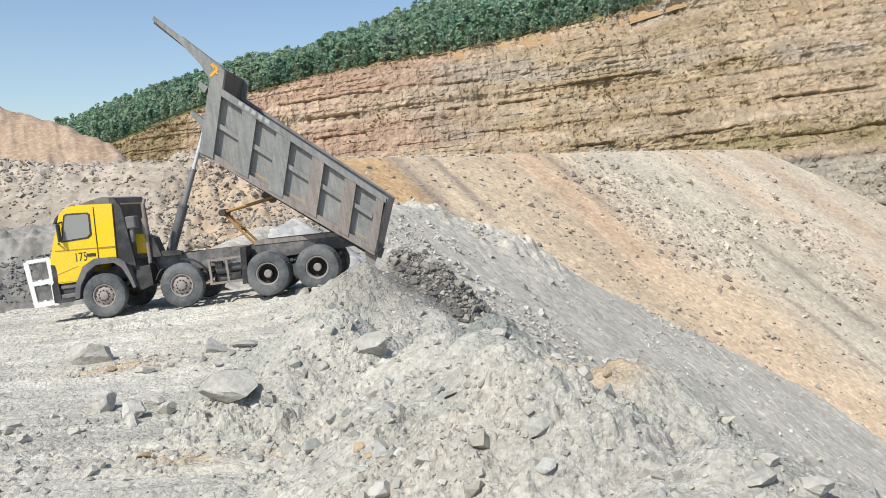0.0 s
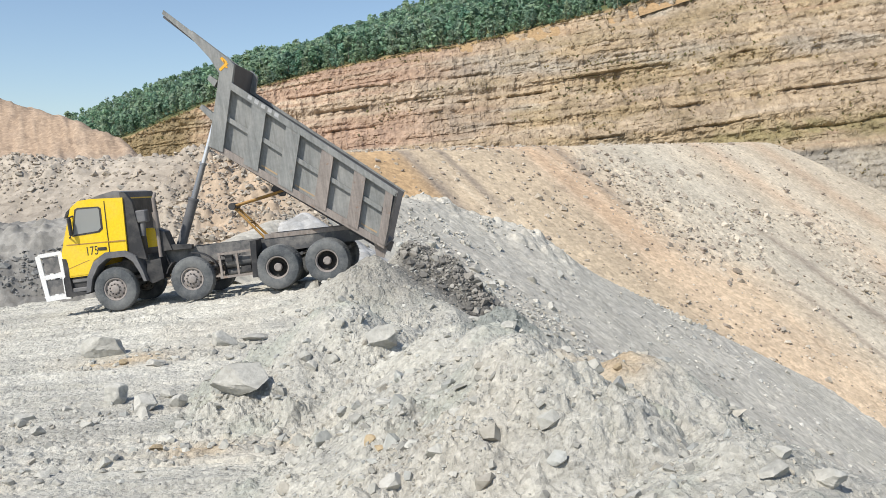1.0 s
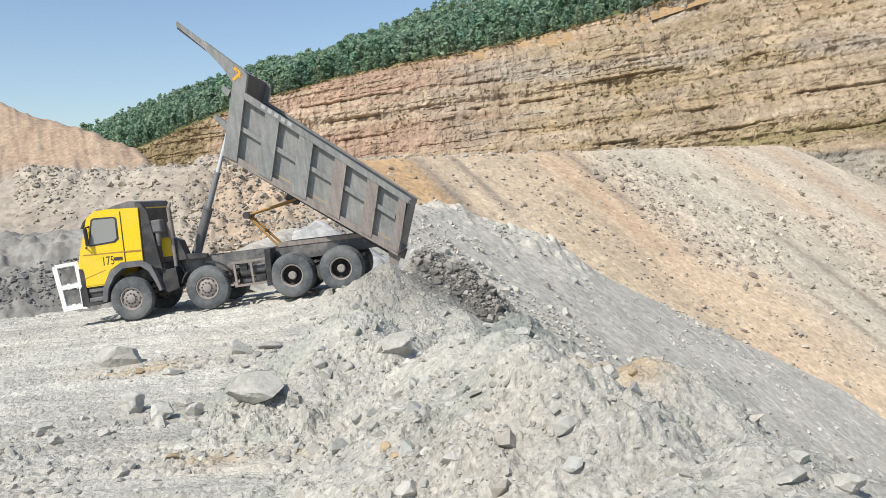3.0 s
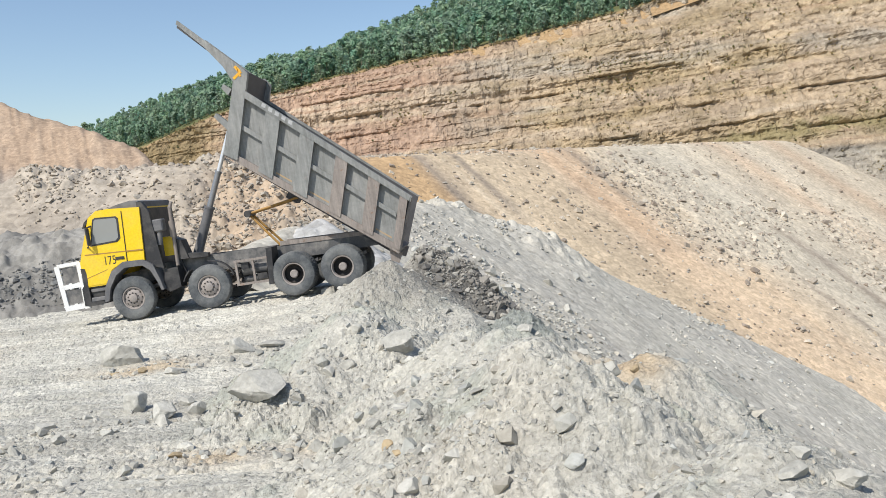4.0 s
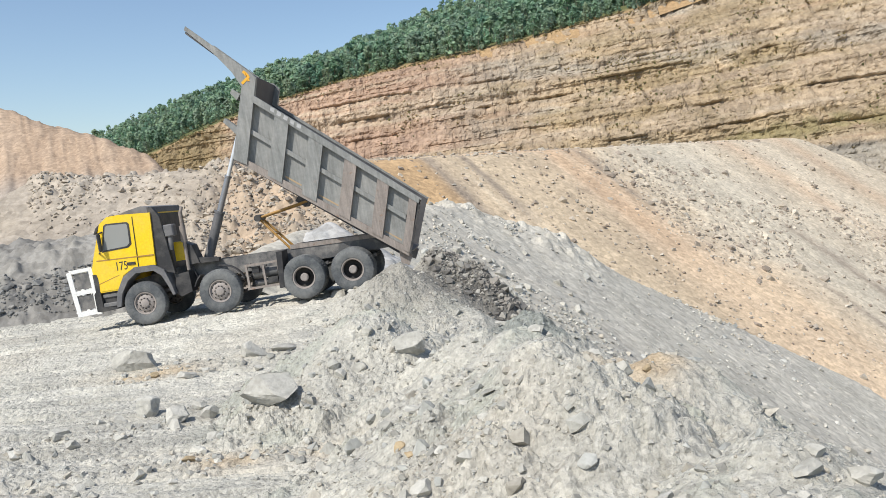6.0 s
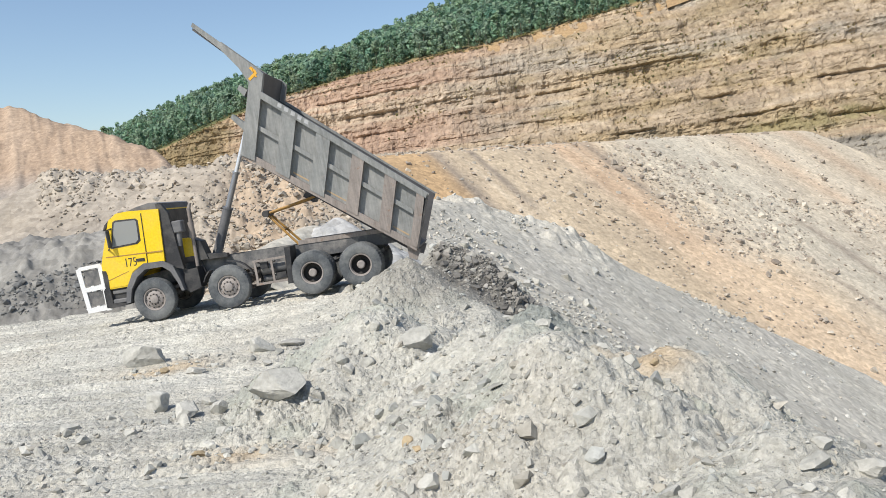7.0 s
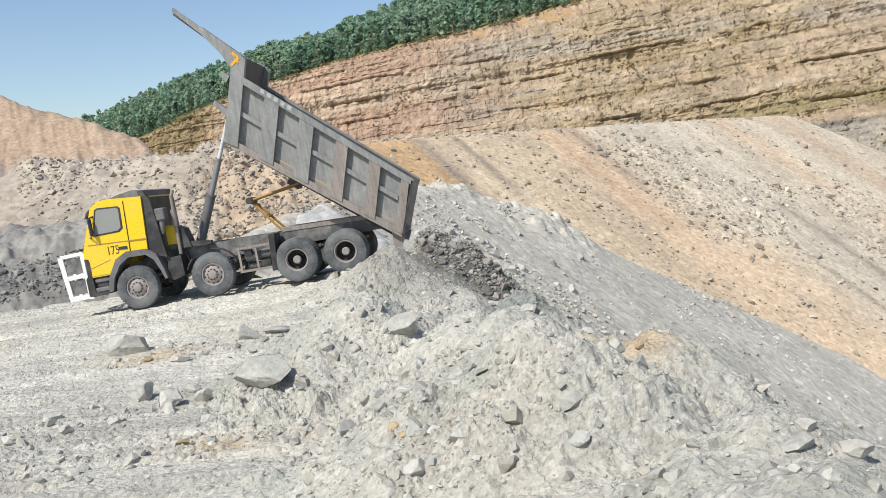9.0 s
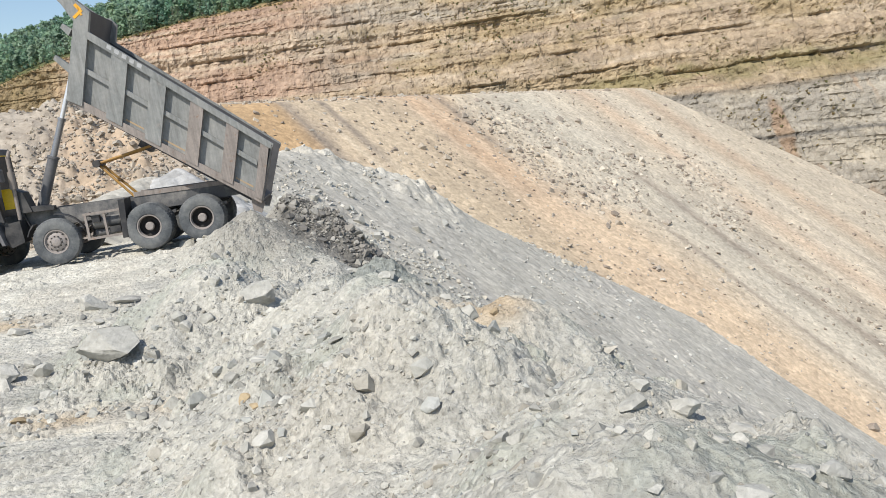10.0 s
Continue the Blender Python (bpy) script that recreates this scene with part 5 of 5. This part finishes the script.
# x, y, size, how tall, kind of rock
BENCH_ROCKS = [
    (-6.73, 17.6, 1.05, 0.55, 0), (-5.40, 16.7, 0.50, 0.5, 0), (-4.34, 17.9, 0.72, 0.75, 0), (-3.70, 18.2, 0.62, 0.35, 0), (-2.95, 13.0, 1.22, 0.56, 0),
    (-5.27, 14.1, 0.54, 0.75, 0), (-4.58, 13.5, 0.66, 0.5, 0), (-4.10, 13.65, 0.40, 0.7, 0), (-4.42, 14.3, 0.32, 0.7, 0), (-5.64, 13.8, 0.26, 0.7, 0),
    (-5.88, 13.6, 0.22, 0.8, 0), (-6.45, 13.2, 0.42, 0.6, 0), (-6.19, 11.8, 0.24, 0.9, 0), (-5.78, 12.3, 0.26, 0.6, 0), (-3.79, 11.45, 0.28, 0.7, 2),
    (-5.98, 20.35, 0.24, 0.8, 0), (-6.15, 17.0, 0.24, 0.7, 2), (-6.75, 17.0, 0.26, 0.6, 2)]
HEAP_ROCKS = [
    (-1.80, 13.3, 0.34, 0.8, 0), (-1.55, 13.5, 0.38, 0.7, 1), (-1.72, 13.7, 0.26, 0.7, 1), (-1.42, 14.0, 0.30, 0.8, 1), (-1.35, 13.2, 0.24, 0.7, 1), (-0.72, 13.9, 0.85, 0.8, 1),
    (-3.02, 23.0, 0.90, 0.5, 1), (-2.6, 22.3, 0.6, 0.6, 1), (-0.63, 9.0, 0.24, 0.7, 2), (-0.50, 8.8, 0.20, 0.7, 2), (-0.12, 8.0, 0.28, 0.75, 1), (0.29, 8.15, 0.18, 0.8, 0),
    (1.16, 11.4, 0.30, 0.7, 0), (1.45, 5.3, 0.18, 0.9, 0), (-1.9, 17.3, 0.5, 0.6, 1), (0.05, 9.6, 0.3, 0.6, 1), (2.6, 11.0, 0.24, 0.6, 2), (2.3, 11.2, 0.3, 0.6, 2)]
BUND_ROCKS = [
    (2.23, 5.22, 0.29, 0.65, 1), (2.63, 5.32, 0.37, 0.55, 1), (2.37, 5.41, 0.19, 0.7, 1), (1.49, 3.52, 0.12, 0.7, 0), (1.61, 3.43, 0.12, 0.7, 1), (1.78, 3.39, 0.12, 0.7, 1),
    (2.02, 3.61, 0.11, 0.7, 1), (2.19, 3.71, 0.12, 0.7, 0), (2.34, 3.77, 0.20, 0.7, 0), (3.04, 5.22, 0.27, 0.6, 0), (1.77, 3.18, 0.12, 0.7, 0), (2.56, 5.22, 0.21, 0.5, 0),
    (2.37, 3.49, 0.22, 0.7, 0), (2.55, 3.52, 0.24, 0.7, 0), (1.94, 3.16, 0.33, 0.4, 0), (1.36, 5.41, 0.23, 0.8, 0), (1.42, 3.50, 0.08, 0.6, 0), (1.51, 3.17, 0.10, 0.6, 1)]
KINDS = [((0.45, 0.435, 0.39), "angular grey boulder lying on the bench"), ((0.455, 0.44, 0.392), "pale grey rock half sunk in loose spoil"), ((0.42, 0.33, 0.21), "brown rock lying on the bench")]


def make_boulders():
    rng = random.Random(3)
    for k, (x, y, size, tall, kind) in enumerate(BENCH_ROCKS + HEAP_ROCKS + BUND_ROCKS):
        colour, label = KINDS[kind]
        size *= 0.72 if k < len(BENCH_ROCKS) else 0.6
        f = rng.uniform(0.93, 1.1)
        ob = make_boulder("boulder", k, size, tuple(c * f for c in colour), x, y, (1.1, 0.85, tall * 1.15), rng.uniform(-30, 30), sink=(0.34 if k < len(BENCH_ROCKS) else 0.5) * tall)
        tagged(ob, label, "boulder", "boulders on the bench")


make_boulders()


# ---- the wood above the rock wall ----
def tree_shape(seed, leaves):
    """A slender tree: tapered trunk, limbs, and a ragged crown of leaf sprays. Height 1."""
    rng = np.random.RandomState(seed)
    V, Q, K = [], [], []

    def limb(p, q, r0, r1):
        base = len(V)
        p, q = np.asarray(p, float), np.asarray(q, float)
        d = (q - p) / np.linalg.norm(q - p)
        a = np.cross(d, (0.3, 1, 0.1)); a /= np.linalg.norm(a)
        b = np.cross(d, a)
        for c, r in ((p, r0), (q, r1)):
            for k in range(4):
                t = math.pi * k / 2
                V.append(c + r * (a * math.cos(t) + b * math.sin(t)))
                K.append(0)
        for k in range(4):
            Q.append((base + k, base + (k + 1) % 4, base + 4 + (k + 1) % 4, base + 4 + k))

    lean = rng.uniform(-0.04, 0.04, 2)
    mid = np.array([lean[0], lean[1], 0.5])
    top = np.array([lean[0] * 1.6, lean[1] * 1.6, 0.92])
    limb((0, 0, -0.05), mid, 0.017, 0.011)
    limb(mid, top, 0.011, 0.003)
    clumps = [(top, 0.10), (top - (0, 0, 0.1), 0.15)]
    for k in range(13):
        h = rng.uniform(0.10, 0.82) if k > 2 else rng.uniform(0.04, 0.15)
        a = rng.uniform(0, 6.28)
        reach = rng.uniform(0.10, 0.22) * (1.2 - 0.6 * h)
        p = np.array([lean[0] * 2 * h, lean[1] * 2 * h, h])
        q = p + (math.cos(a) * reach, math.sin(a) * reach, rng.uniform(0.06, 0.14))
        limb(p, q, 0.007, 0.002)
        clumps.append((q, rng.uniform(0.09, 0.16)))
    for _ in range(leaves):
        c, r = clumps[rng.randint(len(clumps))]
        o = rng.normal(0, 0.5, 3)
        o *= min(1, 1 / np.linalg.norm(o))
        p = c + o * r * (1, 1, 0.9)
        s = rng.uniform(0.06, 0.12)
        n = o + rng.normal(0, 0.3, 3) + (0, 0, 0.35); n /= np.linalg.norm(n)
        a = np.cross(n, rng.normal(0, 1, 3)); a /= np.linalg.norm(a)
        b = np.cross(n, a)
        base = len(V)
        V.extend([p - a * s, p + b * s * 0.7 - n * s * 0.2, p + a * s, p - b * s * 0.7 - n * s * 0.2])
        K.extend([1] * 4)
        Q.append((base, base + 1, base + 2, base + 3))
    return np.array(V), np.array(Q), np.array(K)


def foliage_material():
    mat, nt, bsdf = material("hazy_green_foliage", 0.75)
    attr = nt.nodes.new("ShaderNodeAttribute")
    attr.attribute_name = "soil"
    rnd = nt.nodes.new("ShaderNodeNewGeometry").outputs["Random Per Island"]
    c = mix(nt, 'MULTIPLY', 1.0, attr.outputs["Color"], ramp(nt, rnd, [(0.0, (0.65, 0.68, 0.70)), (1.0, (1.30, 1.28, 1.2))]))
    nt.links.new(c, bsdf.inputs["Base Color"])
    glow = nt.nodes.new("ShaderNodeBsdfTranslucent")
    nt.links.new(c, glow.inputs["Color"])
    both = nt.nodes.new("ShaderNodeMixShader")
    both.inputs[0].default_value = 0.45
    nt.links.new(bsdf.outputs[0], both.inputs[1])
    nt.links.new(glow.outputs[0], both.inputs[2])
    nt.links.new(both.outputs[0], nt.nodes["Material Output"].inputs["Surface"])
    return mat


foliage = foliage_material()


def make_forest():
    rng = np.random.RandomState(12)
    full = [tree_shape(k, 115) for k in range(7)]
    thin = [tree_shape(k + 30, 58) for k in range(8)]
    Vs, Qs, Cs, base = [], [], [], 0
    spots, d = [], 0.8
    while d < 150:
        gap = 2.1 + 0.012 * d
        spots += [(a, d + rng.uniform(-0.9, 0.9)) for a in np.arange(-25.5, 16.5, math.degrees(gap / (200 + d))) + rng.uniform(-0.25, 0.25)]
        d += gap * 1.15
    az = np.radians([a + rng.uniform(-0.45, 0.45) for a, d in spots])
    off = np.maximum(0.6, np.array([d for a, d in spots]) + rng.uniform(-1.4, 1.4, len(spots)))
    lip = lip_radius(az)
    # the wood draws back from the brow at the low end of the wall
    clear = np.interp(np.degrees(az), [-25, -18, -15, -12], [0, 4, 9, 1])
    r = lip + off + clear
    keep = (r < CREST_R + 8) & ~((off < 4) & (rng.rand(len(off)) < 0.3))
    z = hill_height(az, r, lip)
    shade = fbm(r * np.sin(az), r * np.cos(az), 14, 3, seed=401)
    for a0, rr, zz, dd, sh in zip(az[keep], r[keep], z[keep], off[keep], shade[keep]):
        h = rng.uniform(4.2, 6.6) * float(np.interp(a0, [-0.35, -0.2], [0.78, 1.0])) * (0.7 if dd < 5 else 1.0) * (1.25 if rng.rand() < 0.06 else 1.0)
        V, Q, K = (full if dd < 16 else thin)[rng.randint(7)]
        a = rng.uniform(0, 6.28)
        wide = h * rng.uniform(0.8, 1.15)
        R = np.array([[math.cos(a) * wide, -math.sin(a) * wide, 0], [math.sin(a) * wide, math.cos(a) * wide, 0], [0, 0, h]])
        Vs.append(V @ R.T + (rr * math.sin(a0), rr * math.cos(a0), zz))
        Qs.append(Q + base)
        tone = rng.uniform(0.82, 1.18) * (1 + 0.25 * sh)
        # leaf colour paler than real leaves: distance haze is mixed into it
        leaf = np.array([0.255, 0.372, 0.258]) * tone + (rng.uniform(-0.02, 0.03) + 0.03 * sh, rng.uniform(-0.01, 0.015), rng.uniform(-0.015, 0.025))
        Cs.append(np.where(K[:, None] == 1, leaf, (0.36, 0.34, 0.27)))
        base += len(V)
    ob = raw_mesh("forest", np.vstack(Vs), np.vstack(Qs), foliage, np.vstack(Cs))
    tagged(ob, "dense green eucalyptus wood on the hillside", "forest", kind="stuff")


make_forest()


# ---- scrub on the ledges ----
def make_scrub():
    rng = np.random.RandomState(21)
    Vs, Qs, Cs, base = [], [], [], 0
    deps = bpy.data.objects["rock_wall"].data
    n = len(deps.vertices)
    co = np.zeros(n * 3, np.float32)
    deps.vertices.foreach_get("co", co)
    co = co.reshape(-1, 3)
    pick = rng.randint(0, n, 16000)
    P = co[pick]
    dens = step(0.0, 0.4, fbm(0.4 * P[:, 0], P[:, 2], 4.0, 5, 0.65, seed=185) + 0.16 * step(10, 60, P[:, 0]) + 0.25 * step(-50, -70, P[:, 0]) - 0.10)
    keep = (rng.rand(len(P)) < dens * 0.8) & (P[:, 2] > -8)
    lip = co.reshape(270, 940, 3)[-1][rng.randint(0, 940, 2600)] + rng.uniform(-0.6, 1.2, (2600, 3)) * (1, 1, 0)
    lip = lip[rng.rand(2600) < 0.35 + 0.65 * step(-0.1, 0.3, fbm(lip[:, 0], 0 * lip[:, 0], 6, 3, seed=195))]
    for p in np.vstack([P[keep], lip]):
        s = rng.uniform(0.16, 0.55)
        dry = rng.rand() < 0.72
        col = np.array([0.42, 0.34, 0.19] if dry else [0.27, 0.27, 0.13]) * rng.uniform(0.75, 1.25)
        for _ in range(7):
            a, t = rng.uniform(0, 6.28), rng.uniform(0.2, 1.0)
            d = np.array([math.cos(a) * t, math.sin(a) * t - 0.2, rng.uniform(0.5, 1.0)]) * s
            side = np.array([-math.sin(a), math.cos(a), 0]) * s * 0.32
            Vs.extend([p - side, p + side, p + d + side * 0.5, p + d - side * 0.5])
            Qs.append((base, base + 1, base + 2, base + 3))
            Cs.extend([col] * 4)
            base += 4
    ob = raw_mesh("scrub", np.array(Vs), np.array(Qs), foliage, np.array(Cs))
    tagged(ob, "dry brown grass and scrub on the rock ledges", "scrub", kind="stuff")


make_scrub()
